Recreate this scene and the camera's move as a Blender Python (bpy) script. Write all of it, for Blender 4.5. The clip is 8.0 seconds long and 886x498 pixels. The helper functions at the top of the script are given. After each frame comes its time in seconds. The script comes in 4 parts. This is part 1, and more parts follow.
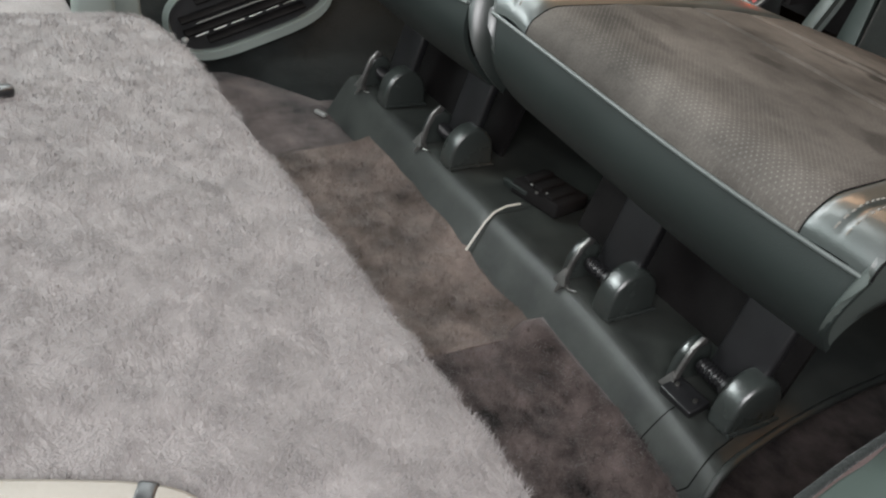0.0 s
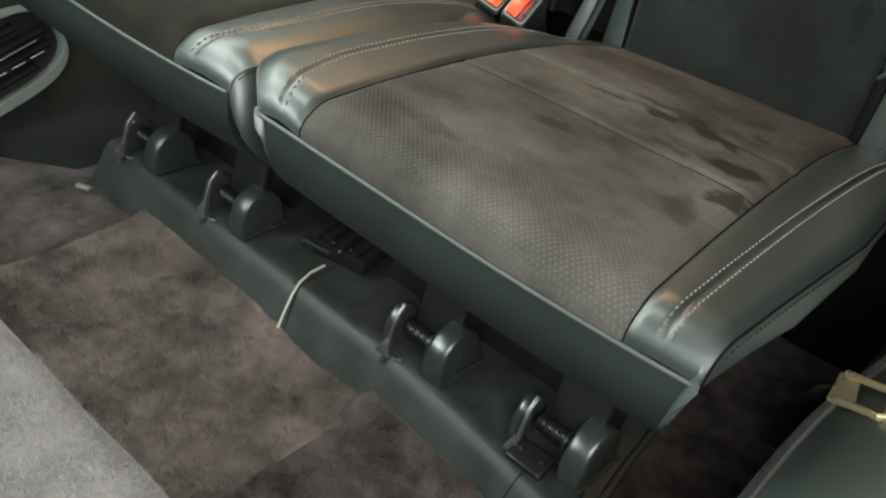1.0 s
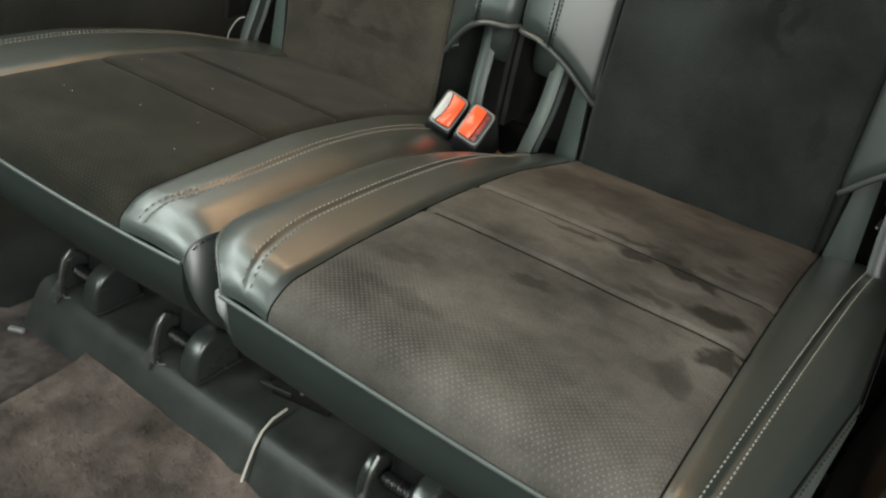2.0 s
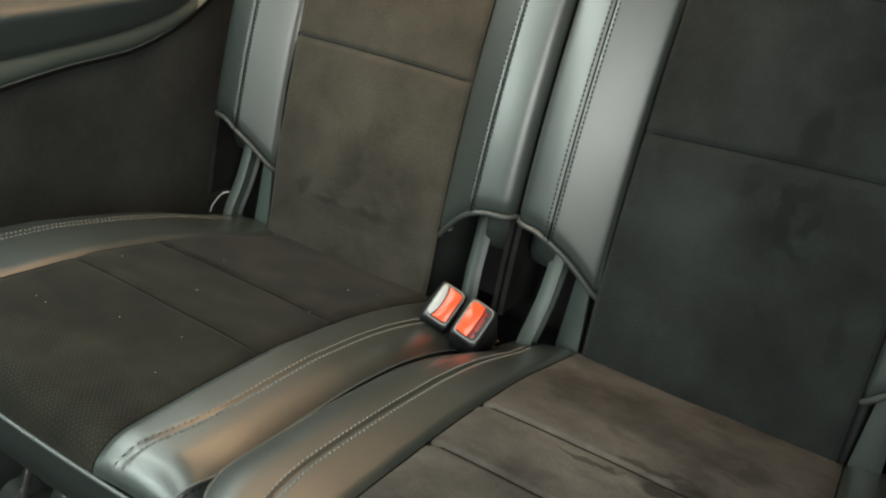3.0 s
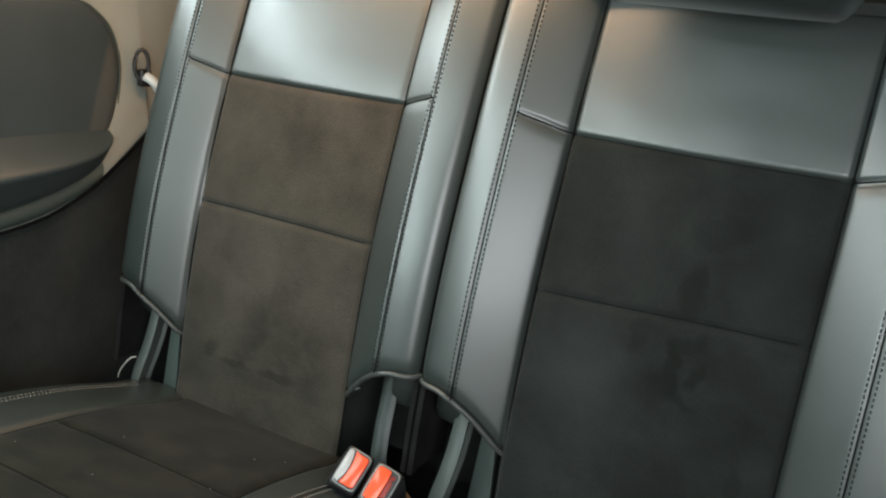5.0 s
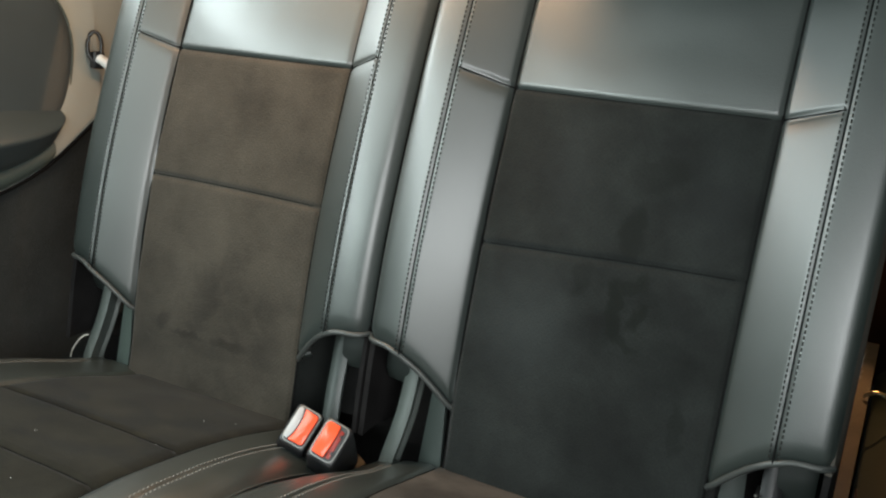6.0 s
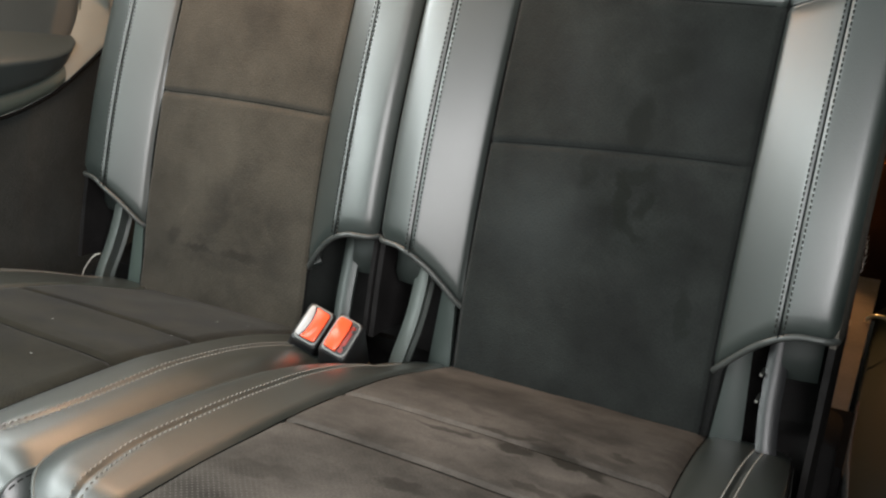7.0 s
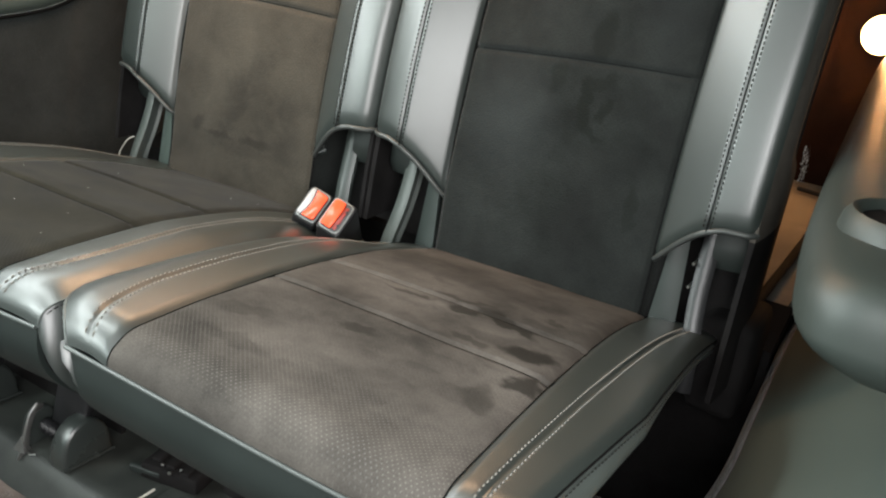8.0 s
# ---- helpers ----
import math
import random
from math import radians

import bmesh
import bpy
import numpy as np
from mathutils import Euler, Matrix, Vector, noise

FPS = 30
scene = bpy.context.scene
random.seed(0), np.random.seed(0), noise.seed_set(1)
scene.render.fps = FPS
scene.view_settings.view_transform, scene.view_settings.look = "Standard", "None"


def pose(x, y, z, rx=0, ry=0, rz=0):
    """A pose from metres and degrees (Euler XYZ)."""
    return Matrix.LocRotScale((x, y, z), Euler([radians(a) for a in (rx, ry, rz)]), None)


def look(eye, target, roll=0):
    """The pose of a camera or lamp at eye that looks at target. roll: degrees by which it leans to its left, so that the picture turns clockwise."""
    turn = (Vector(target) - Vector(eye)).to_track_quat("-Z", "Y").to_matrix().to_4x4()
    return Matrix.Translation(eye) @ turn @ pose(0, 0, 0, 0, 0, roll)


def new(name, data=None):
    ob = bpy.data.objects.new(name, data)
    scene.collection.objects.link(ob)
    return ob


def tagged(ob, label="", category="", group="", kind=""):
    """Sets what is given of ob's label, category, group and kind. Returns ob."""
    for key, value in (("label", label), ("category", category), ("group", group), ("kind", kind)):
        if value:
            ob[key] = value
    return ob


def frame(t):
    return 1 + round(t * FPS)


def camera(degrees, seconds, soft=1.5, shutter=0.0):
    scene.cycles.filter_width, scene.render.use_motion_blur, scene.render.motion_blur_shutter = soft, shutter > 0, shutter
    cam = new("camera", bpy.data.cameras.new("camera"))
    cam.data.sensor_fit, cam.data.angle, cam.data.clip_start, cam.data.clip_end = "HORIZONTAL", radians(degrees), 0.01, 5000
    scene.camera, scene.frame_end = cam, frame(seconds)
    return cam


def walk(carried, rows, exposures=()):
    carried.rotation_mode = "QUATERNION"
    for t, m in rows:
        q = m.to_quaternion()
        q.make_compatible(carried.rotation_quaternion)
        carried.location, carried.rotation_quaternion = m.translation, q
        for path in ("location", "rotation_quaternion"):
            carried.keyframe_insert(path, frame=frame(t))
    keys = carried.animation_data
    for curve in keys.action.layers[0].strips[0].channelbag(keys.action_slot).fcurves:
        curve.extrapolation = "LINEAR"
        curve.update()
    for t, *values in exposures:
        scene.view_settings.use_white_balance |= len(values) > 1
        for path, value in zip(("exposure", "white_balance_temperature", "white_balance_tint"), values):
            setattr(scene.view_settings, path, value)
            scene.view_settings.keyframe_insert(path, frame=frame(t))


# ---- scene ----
cam = camera(53.6, 8.0, 2.2)
PATH = [
    (0, (0.699, -0.457, 0.619), (-0.65, 0.557, -0.454), 12.1),
    (0.5, (0.645, -0.426, 0.648), (-0.528, 0.769, -0.446), 10.6),
    (1, (0.597, -0.393, 0.703), (-0.418, 0.923, -0.41), 9.4),
    (1.2, (0.578, -0.382, 0.717), (-0.402, 0.969, -0.386), 9.0),
    (2.3, (0.487, -0.349, 0.777), (-0.447, 1.135, -0.184), 8.4),
    (2.5, (0.474, -0.341, 0.784), (-0.478, 1.169, -0.118), 8.3),
    (3, (0.425, -0.302, 0.827), (-0.547, 1.253, 0.029), 8.0),
    (3.5, (0.389, -0.276, 0.851), (-0.592, 1.325, 0.161), 8.1),
    (4, (0.396, -0.261, 0.873), (-0.623, 1.347, 0.259), 7.4),
    (4.5, (0.438, -0.248, 0.878), (-0.576, 1.385, 0.326), 6.9),
    (4.7, (0.443, -0.278, 0.894), (-0.521, 1.383, 0.332), 6.8),
    (5.8, (0.503, -0.277, 0.824), (-0.401, 1.446, 0.361), 5.7),
    (6, (0.506, -0.283, 0.81), (-0.396, 1.44, 0.346), 5.5),
    (6.5, (0.51, -0.301, 0.762), (-0.38, 1.427, 0.291), 5.4),
    (7, (0.522, -0.317, 0.715), (-0.375, 1.404, 0.23), 5.4),
    (7.5, (0.57, -0.344, 0.707), (-0.333, 1.323, 0.071), 6.0),
    (8, (0.648, -0.39, 0.738), (-0.287, 1.236, 0.043), 7.4),
]
walk(cam, [(t, look(eye, target, roll)) for t, eye, target, roll in PATH],
     [(0.0, 0.33, 6500, 16), (0.5, 0.28, 6500, 9), (1.0, 0.16, 6600, 7), (2.5, 0.08, 6700, 6), (3.5, 0.03, 6500, 5), (4.5, -0.06, 6250, 7),
      (6.0, 0.16, 6350, 9), (7.5, 0.50, 6600, 16), (8.0, 0.62, 6550, 13)])

# ---- light ----
world = bpy.data.worlds.new("sky")
scene.world = world
world.use_nodes = True
_n = world.node_tree.nodes
_sky = _n.new("ShaderNodeTexSky")
_sky.sky_type, _sky.sun_disc = 'NISHITA', False
_sky.sun_elevation, _sky.sun_rotation = radians(40), radians(120)
world.node_tree.links.new(_sky.outputs[0], _n["Background"].inputs[0])
_n["Background"].inputs[1].default_value = 0.05


def lamp(name, kind, m, power, colour, size=0.1, size_y=None):
    data = bpy.data.lights.new(name, kind)
    data.energy, data.color = power, colour
    if kind == "AREA":
        data.size = size
        if size_y:
            data.shape, data.size_y = "RECTANGLE", size_y
    elif kind != "SUN":
        data.shadow_soft_size = size
    ob = new(name, data)
    ob.matrix_world = m
    return ob


lamp("door_daylight", "AREA", look((0.97, -0.66, 0.85), (0.0, 0.22, 0.38)), 20.0, (0.98, 1.0, 0.98), 1.0, 0.64)
lamp("window_daylight", "AREA", look((-0.69, 0.0, 1.02), (0.2, 0.1, 0.6)), 11.0, (0.89, 1.0, 0.98), 1.3, 0.16)
lamp("front_window_daylight", "AREA", look((-0.69, -0.95, 0.90), (0.2, 0.0, 0.6)), 16.5, (0.88, 1.0, 0.96), 0.8, 0.34)
lamp("windscreen_daylight", "AREA", look((0.0, -1.52, 0.92), (0.0, 0.4, 0.7)), 4.0, (0.80, 1.0, 0.92), 1.2, 0.34)
# unseen ceiling lamps without fixtures, inferred from white and warm reflections on the leather
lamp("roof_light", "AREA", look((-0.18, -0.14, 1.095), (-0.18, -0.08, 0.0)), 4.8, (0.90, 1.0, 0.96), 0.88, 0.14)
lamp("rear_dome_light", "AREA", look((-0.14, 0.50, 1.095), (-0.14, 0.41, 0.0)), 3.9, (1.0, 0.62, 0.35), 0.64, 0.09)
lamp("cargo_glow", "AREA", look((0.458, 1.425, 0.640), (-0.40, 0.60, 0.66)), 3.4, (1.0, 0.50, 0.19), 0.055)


# ---- materials ----
def material(name, colour, rough=0.5, metal=0.0, var=0.2, scale=8.0, fine=300.0, bump=0.15, dist=0.001, sheen=0.0, tint=None, coat=0.0, spec=0.5):
    """Base colour varied at two scales, with a fine bump."""
    m = bpy.data.materials.new(name)
    m.use_nodes = True
    t, b = m.node_tree, m.node_tree.nodes["Principled BSDF"]
    L, N = t.links.new, t.nodes.new
    geo = N("ShaderNodeNewGeometry")
    big, small = N("ShaderNodeTexNoise"), N("ShaderNodeTexNoise")
    big.inputs["Scale"].default_value, big.inputs["Detail"].default_value, big.inputs["Roughness"].default_value = scale, 5, 0.6
    small.inputs["Scale"].default_value, small.inputs["Detail"].default_value = fine, 3
    for n in (big, small):
        L(geo.outputs["Position"], n.inputs["Vector"])
    ramp = N("ShaderNodeMapRange")
    ramp.inputs[1].default_value, ramp.inputs[2].default_value = 0.3, 0.7
    ramp.inputs[3].default_value, ramp.inputs[4].default_value = 0.0, 1.0
    L(big.outputs[0], ramp.inputs[0])
    mix = N("ShaderNodeMix")
    mix.data_type = "RGBA"
    dark = tint or colour
    mix.inputs[6].default_value = (*[c * (1 - var) for c in dark], 1)
    mix.inputs[7].default_value = (*[min(1, c * (1 + var)) for c in colour], 1)
    L(ramp.outputs[0], mix.inputs[0])
    grain = N("ShaderNodeMix")
    grain.data_type, grain.blend_type = "RGBA", "MULTIPLY"
    grain.inputs[0].default_value = min(1.0, var * 1.5)
    L(mix.outputs[2], grain.inputs[6])
    L(small.outputs[0], grain.inputs[7])
    L(grain.outputs[2], b.inputs["Base Color"])
    rr = N("ShaderNodeMapRange")
    rr.inputs[3].default_value, rr.inputs[4].default_value = max(0.02, rough - 0.08), min(1, rough + 0.08)
    L(big.outputs[0], rr.inputs[0])
    L(rr.outputs[0], b.inputs["Roughness"])
    b.inputs["Metallic"].default_value = metal
    b.inputs["Sheen Weight"].default_value = sheen
    b.inputs["Sheen Roughness"].default_value = 0.4
    b.inputs["Coat Weight"].default_value = coat
    b.inputs["Coat Roughness"].default_value = 0.31
    b.inputs["Specular IOR Level"].default_value = spec
    bm_ = N("ShaderNodeBump")
    bm_.inputs["Strength"].default_value, bm_.inputs["Distance"].default_value = bump, dist
    L(small.outputs[0], bm_.inputs["Height"])
    L(bm_.outputs[0], b.inputs["Normal"])
    return m


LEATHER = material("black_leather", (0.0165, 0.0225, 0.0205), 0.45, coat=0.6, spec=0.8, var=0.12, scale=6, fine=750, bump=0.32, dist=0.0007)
SUEDE = material("charcoal_suede", (0.0200, 0.0222, 0.0208), 0.95, spec=0.08, var=0.42, scale=11, fine=600, bump=0.7, dist=0.0012, sheen=0.12)
LEATHER_MATT = material("matt_black_leather", (0.014, 0.0185, 0.0172), 0.52, spec=0.30, var=0.15, scale=8, fine=900, bump=0.3, dist=0.0006)
# outer flap only: the door light it reflects is put into a lighter leather
FLAP_LIT = material("door_lit_leather", (0.050, 0.060, 0.055), 0.48, coat=0.3, var=0.15, scale=9, fine=800, bump=0.3, dist=0.0006)
STITCH = material("grey_thread", (0.130, 0.122, 0.108), 0.7, var=0.1, scale=40)
STITCH_DARK = material("black_thread", (0.018, 0.018, 0.017), 0.9, var=0.1, spec=0.1)
# lighter than the leather: the piping's highlight is put into its colour
PIPING = material("highlight_grey_piping", (0.060, 0.068, 0.065), 0.42, var=0.1)
SEAM = material("sunk_black_thread", (0.008, 0.008, 0.008), 1.0, var=0.1, spec=0.0)
PLASTIC = material("black_plastic", (0.016, 0.020, 0.0185), 0.46, spec=0.40, var=0.15, scale=12, fine=1200, bump=0.3, dist=0.0004)
TRIM = material("grey_green_trim_plastic", (0.056, 0.072, 0.064), 0.45, var=0.10, scale=5, fine=1300, bump=0.35, dist=0.0004)
SHELFPL = material("dark_grey_green_plastic", (0.030, 0.038, 0.034), 0.46, spec=0.45, var=0.10, scale=5, fine=1300, bump=0.35, dist=0.0004)
HINGE_LIT = material("lit_hinge_plastic", (0.066, 0.076, 0.070), 0.42, var=0.08, scale=5, fine=1300, bump=0.3, dist=0.0004)
TRIM_LIGHT = material("pale_grey_green_trim", (0.27, 0.285, 0.260), 0.45, var=0.08, scale=5, fine=1300, bump=0.3, dist=0.0004)
BEZEL = material("dull_pale_bezel_plastic", (0.150, 0.172, 0.160), 0.45, var=0.08, scale=5, fine=1300, bump=0.3, dist=0.0004)
ARMPAD = material("dark_armrest_vinyl", (0.036, 0.046, 0.047), 0.42, spec=0.6, var=0.10, scale=6, fine=1000, bump=0.25)
PANEL = material("dark_padded_panel", (0.046, 0.056, 0.058), 0.45, spec=0.4, var=0.12, scale=6, fine=1000, bump=0.3)
MATPILE = material("red_brown_mat_pile", (0.190, 0.148, 0.130), 1.0, tint=(0.088, 0.068, 0.058), var=0.36, scale=15, fine=700, bump=0.6, dist=0.0015, sheen=0.3, spec=0.1)
COVER = material("scuffed_grey_plastic", (0.039, 0.043, 0.039), 0.47, spec=0.45, tint=(0.024, 0.0265, 0.025), var=0.18, scale=24, fine=900, bump=0.3, dist=0.0005)
BROWNSIDE = material("brown_side_carpet", (0.108, 0.080, 0.076), 1.0, var=0.30, scale=12, fine=600, bump=0.8, dist=0.002, sheen=0.2, spec=0.1)
CARPET = material("dark_brown_carpet", (0.120, 0.092, 0.086), 1.0, tint=(0.020, 0.0145, 0.013), var=0.40, scale=22, fine=700, bump=0.6, dist=0.0015, sheen=0.3, spec=0.1)
SIDECARPET = material("black_side_carpet", (0.026, 0.029, 0.028), 1.0, var=0.30, scale=12, fine=500, bump=0.8, dist=0.002, sheen=0.2, spec=0.1)
GREYCARPET = material("grey_carpet_backing", (0.186, 0.171, 0.167), 1.0, var=0.16, scale=26, fine=620, bump=0.7, dist=0.0016, sheen=0.2, spec=0.1)
HOUSING = material("moulded_black_plastic", (0.028, 0.033, 0.031), 0.27, spec=0.75, coat=0.4, var=0.15, scale=14, fine=1200, bump=0.2, dist=0.0004)
METAL = material("dull_steel", (0.42, 0.41, 0.38), 0.35, 1.0, var=0.15, scale=30)
BRASS = material("yellow_zinc_steel", (0.80, 0.68, 0.42), 0.30, 0.65, var=0.15, scale=30)
CABLE = material("pale_cable_sheath", (0.55, 0.52, 0.46), 0.5, var=0.1)
COIL = material("oiled_spring_steel", (0.035, 0.035, 0.035), 0.4, 0.5, var=0.2, scale=40)
STEELHOOK = material("worn_hook_steel", (0.26, 0.255, 0.245), 0.38, 0.85, var=0.25, scale=40)
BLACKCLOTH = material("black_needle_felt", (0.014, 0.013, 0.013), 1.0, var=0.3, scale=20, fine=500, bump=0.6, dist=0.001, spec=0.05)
FELT = material("grey_brown_felt", (0.085, 0.076, 0.066), 1.0, var=0.25, scale=20, fine=500, bump=0.6, dist=0.001, spec=0.05)
REARTRIM = material("red_brown_rear_trim", (0.040, 0.018, 0.011), 0.9, var=0.25, scale=10, fine=500, bump=0.5, dist=0.001, spec=0.1)
HEMLEATHER = material("rolled_leather_edge", (0.040, 0.043, 0.041), 0.40, var=0.1)
BLACK = material("black_metal", (0.012, 0.012, 0.013), 0.38, var=0.2, scale=20)
ORANGE = material("orange_red_button_plastic", (0.80, 0.085, 0.028), 0.22, var=0.12, scale=30, bump=0.03)
DARKRED = material("dark_red_plastic", (0.22, 0.016, 0.010), 0.35, var=0.1, scale=30)
GREYPL = material("light_grey_plastic", (0.22, 0.22, 0.21), 0.4, var=0.08, scale=20)
SILVER = material("light_grey_buckle_plastic", (0.36, 0.36, 0.36), 0.3, var=0.08, scale=20)
HINGE_SHADED = material("shaded_hinge_plastic", (0.028, 0.035, 0.032), 0.40, spec=0.45, var=0.12, scale=14, fine=1200, bump=0.2, dist=0.0004)
BRIGHTPL = material("white_plastic", (0.62, 0.62, 0.60), 0.35, var=0.05, scale=20)
BEIGE = material("beige_plastic", (0.17, 0.15, 0.125), 0.45, var=0.08, scale=20)
LINER = material("grey_headliner", (0.13, 0.13, 0.12), 0.95, var=0.06, scale=8, fine=500, bump=0.5)


def nap_marks(m, centre=(0.345, 0.285, 0.385), near_r=0.06, far_r=0.17, most=0.78, least=0.24, scale=25.0):
    """Darker brushed patches in the nap, most of them towards the outer rear of the cushion."""
    t, b = m.node_tree, m.node_tree.nodes["Principled BSDF"]
    L, N = t.links.new, t.nodes.new
    geo, no = N("ShaderNodeNewGeometry"), N("ShaderNodeTexNoise")
    no.inputs["Scale"].default_value, no.inputs["Detail"].default_value, no.inputs["Distortion"].default_value = scale, 4.0, 0.35
    brush = N("ShaderNodeMapping")
    brush.inputs["Rotation"].default_value, brush.inputs["Scale"].default_value = (0, 0, radians(24)), (0.85, 1.6, 0.9)
    L(geo.outputs["Position"], brush.inputs[0])
    L(brush.outputs[0], no.inputs["Vector"])
    thr = N("ShaderNodeMapRange")
    thr.inputs[1].default_value, thr.inputs[2].default_value = 0.49, 0.62
    L(no.outputs[0], thr.inputs[0])
    far = N("ShaderNodeVectorMath")
    far.operation = "DISTANCE"
    far.inputs[1].default_value = centre
    L(geo.outputs["Position"], far.inputs[0])
    near = N("ShaderNodeMapRange")
    near.inputs[1].default_value, near.inputs[2].default_value = near_r, far_r
    near.inputs[3].default_value, near.inputs[4].default_value = most, least
    L(far.outputs["Value"], near.inputs[0])
    mul = N("ShaderNodeMath")
    mul.operation = "MULTIPLY"
    L(thr.outputs[0], mul.inputs[0])
    L(near.outputs[0], mul.inputs[1])
    mix = N("ShaderNodeMix")
    mix.data_type = "RGBA"
    mix.inputs[7].default_value = (0.006, 0.006, 0.006, 1)
    old = b.inputs["Base Color"].links[0].from_socket
    L(mul.outputs[0], mix.inputs[0])
    L(old, mix.inputs[6])
    L(mix.outputs[2], b.inputs["Base Color"])


def perforate(m, name, front=0.40, rear=0.24):
    """The same material with rows of fine holes, in the object's own metres."""
    p = m.copy()
    p.name = name
    t, b = p.node_tree, p.node_tree.nodes["Principled BSDF"]
    L, N = t.links.new, t.nodes.new
    tc = N("ShaderNodeTexCoord")
    vo = N("ShaderNodeTexVoronoi")
    vo.inputs["Scale"].default_value, vo.inputs["Randomness"].default_value = 290.0, 0.0
    mp = N("ShaderNodeMapping")
    mp.inputs["Rotation"].default_value = (0, 0, radians(45))
    mp.inputs["Scale"].default_value = (1, 1, 0.001)
    L(tc.outputs["Object"], mp.inputs[0])
    L(mp.outputs[0], vo.inputs["Vector"])
    lt = N("ShaderNodeMapRange")
    lt.inputs[1].default_value, lt.inputs[2].default_value = 0.15, 0.24
    lt.inputs[3].default_value, lt.inputs[4].default_value = 1.0, 0.0
    L(vo.outputs["Distance"], lt.inputs[0])
    mix = N("ShaderNodeMix")
    mix.data_type = "RGBA"
    old = b.inputs["Base Color"].links[0].from_socket
    sep, fade, mul = N("ShaderNodeSeparateXYZ"), N("ShaderNodeMapRange"), N("ShaderNodeMath")
    fade.inputs[1].default_value, fade.inputs[2].default_value = -0.24, -0.12
    fade.inputs[3].default_value, fade.inputs[4].default_value = front, rear
    # the holes are pale at the front and dark further back
    hole, seen = N("ShaderNodeMix"), N("ShaderNodeMapRange")
    hole.data_type = "RGBA"
    hole.inputs[6].default_value, hole.inputs[7].default_value = (0.160, 0.155, 0.146, 1), (0.018, 0.016, 0.014, 1)
    seen.inputs[1].default_value, seen.inputs[2].default_value = -0.215, -0.165
    L(sep.outputs[1], seen.inputs[0])
    L(seen.outputs[0], hole.inputs[0])
    L(hole.outputs[2], mix.inputs[7])
    mul.operation = "MULTIPLY"
    L(tc.outputs["Object"], sep.inputs[0])
    L(sep.outputs[1], fade.inputs[0])
    L(lt.outputs[0], mul.inputs[0])
    L(fade.outputs[0], mul.inputs[1])
    start, both = N("ShaderNodeMapRange"), N("ShaderNodeMath")
    start.inputs[1].default_value, start.inputs[2].default_value = -0.284, -0.268
    both.operation = "MULTIPLY"
    L(sep.outputs[1], start.inputs[0])
    L(start.outputs[0], both.inputs[0])
    L(mul.outputs[0], both.inputs[1])
    L(both.outputs[0], mix.inputs[0])
    L(old, mix.inputs[6])
    L(mix.outputs[2], b.inputs["Base Color"])
    return p


def pin_holes(m, amount):
    """Rows of fine dark holes over an upright panel."""
    t, b = m.node_tree, m.node_tree.nodes["Principled BSDF"]
    L, N = t.links.new, t.nodes.new
    geo, mp, vo, lt, mix = N("ShaderNodeNewGeometry"), N("ShaderNodeMapping"), N("ShaderNodeTexVoronoi"), N("ShaderNodeMapRange"), N("ShaderNodeMix")
    mp.inputs["Rotation"].default_value, mp.inputs["Scale"].default_value = (0, radians(45), 0), (1, 0.001, 1)
    vo.inputs["Scale"].default_value, vo.inputs["Randomness"].default_value = 230.0, 0.0
    lt.inputs[1].default_value, lt.inputs[2].default_value = 0.16, 0.30
    lt.inputs[3].default_value, lt.inputs[4].default_value = amount, 0.0
    mix.data_type = "RGBA"
    mix.inputs[7].default_value = (0.004, 0.004, 0.004, 1)
    L(geo.outputs["Position"], mp.inputs[0])
    L(mp.outputs[0], vo.inputs["Vector"])
    L(vo.outputs["Distance"], lt.inputs[0])
    L(lt.outputs[0], mix.inputs[0])
    L(b.inputs["Base Color"].links[0].from_socket, mix.inputs[6])
    L(mix.outputs[2], b.inputs["Base Color"])


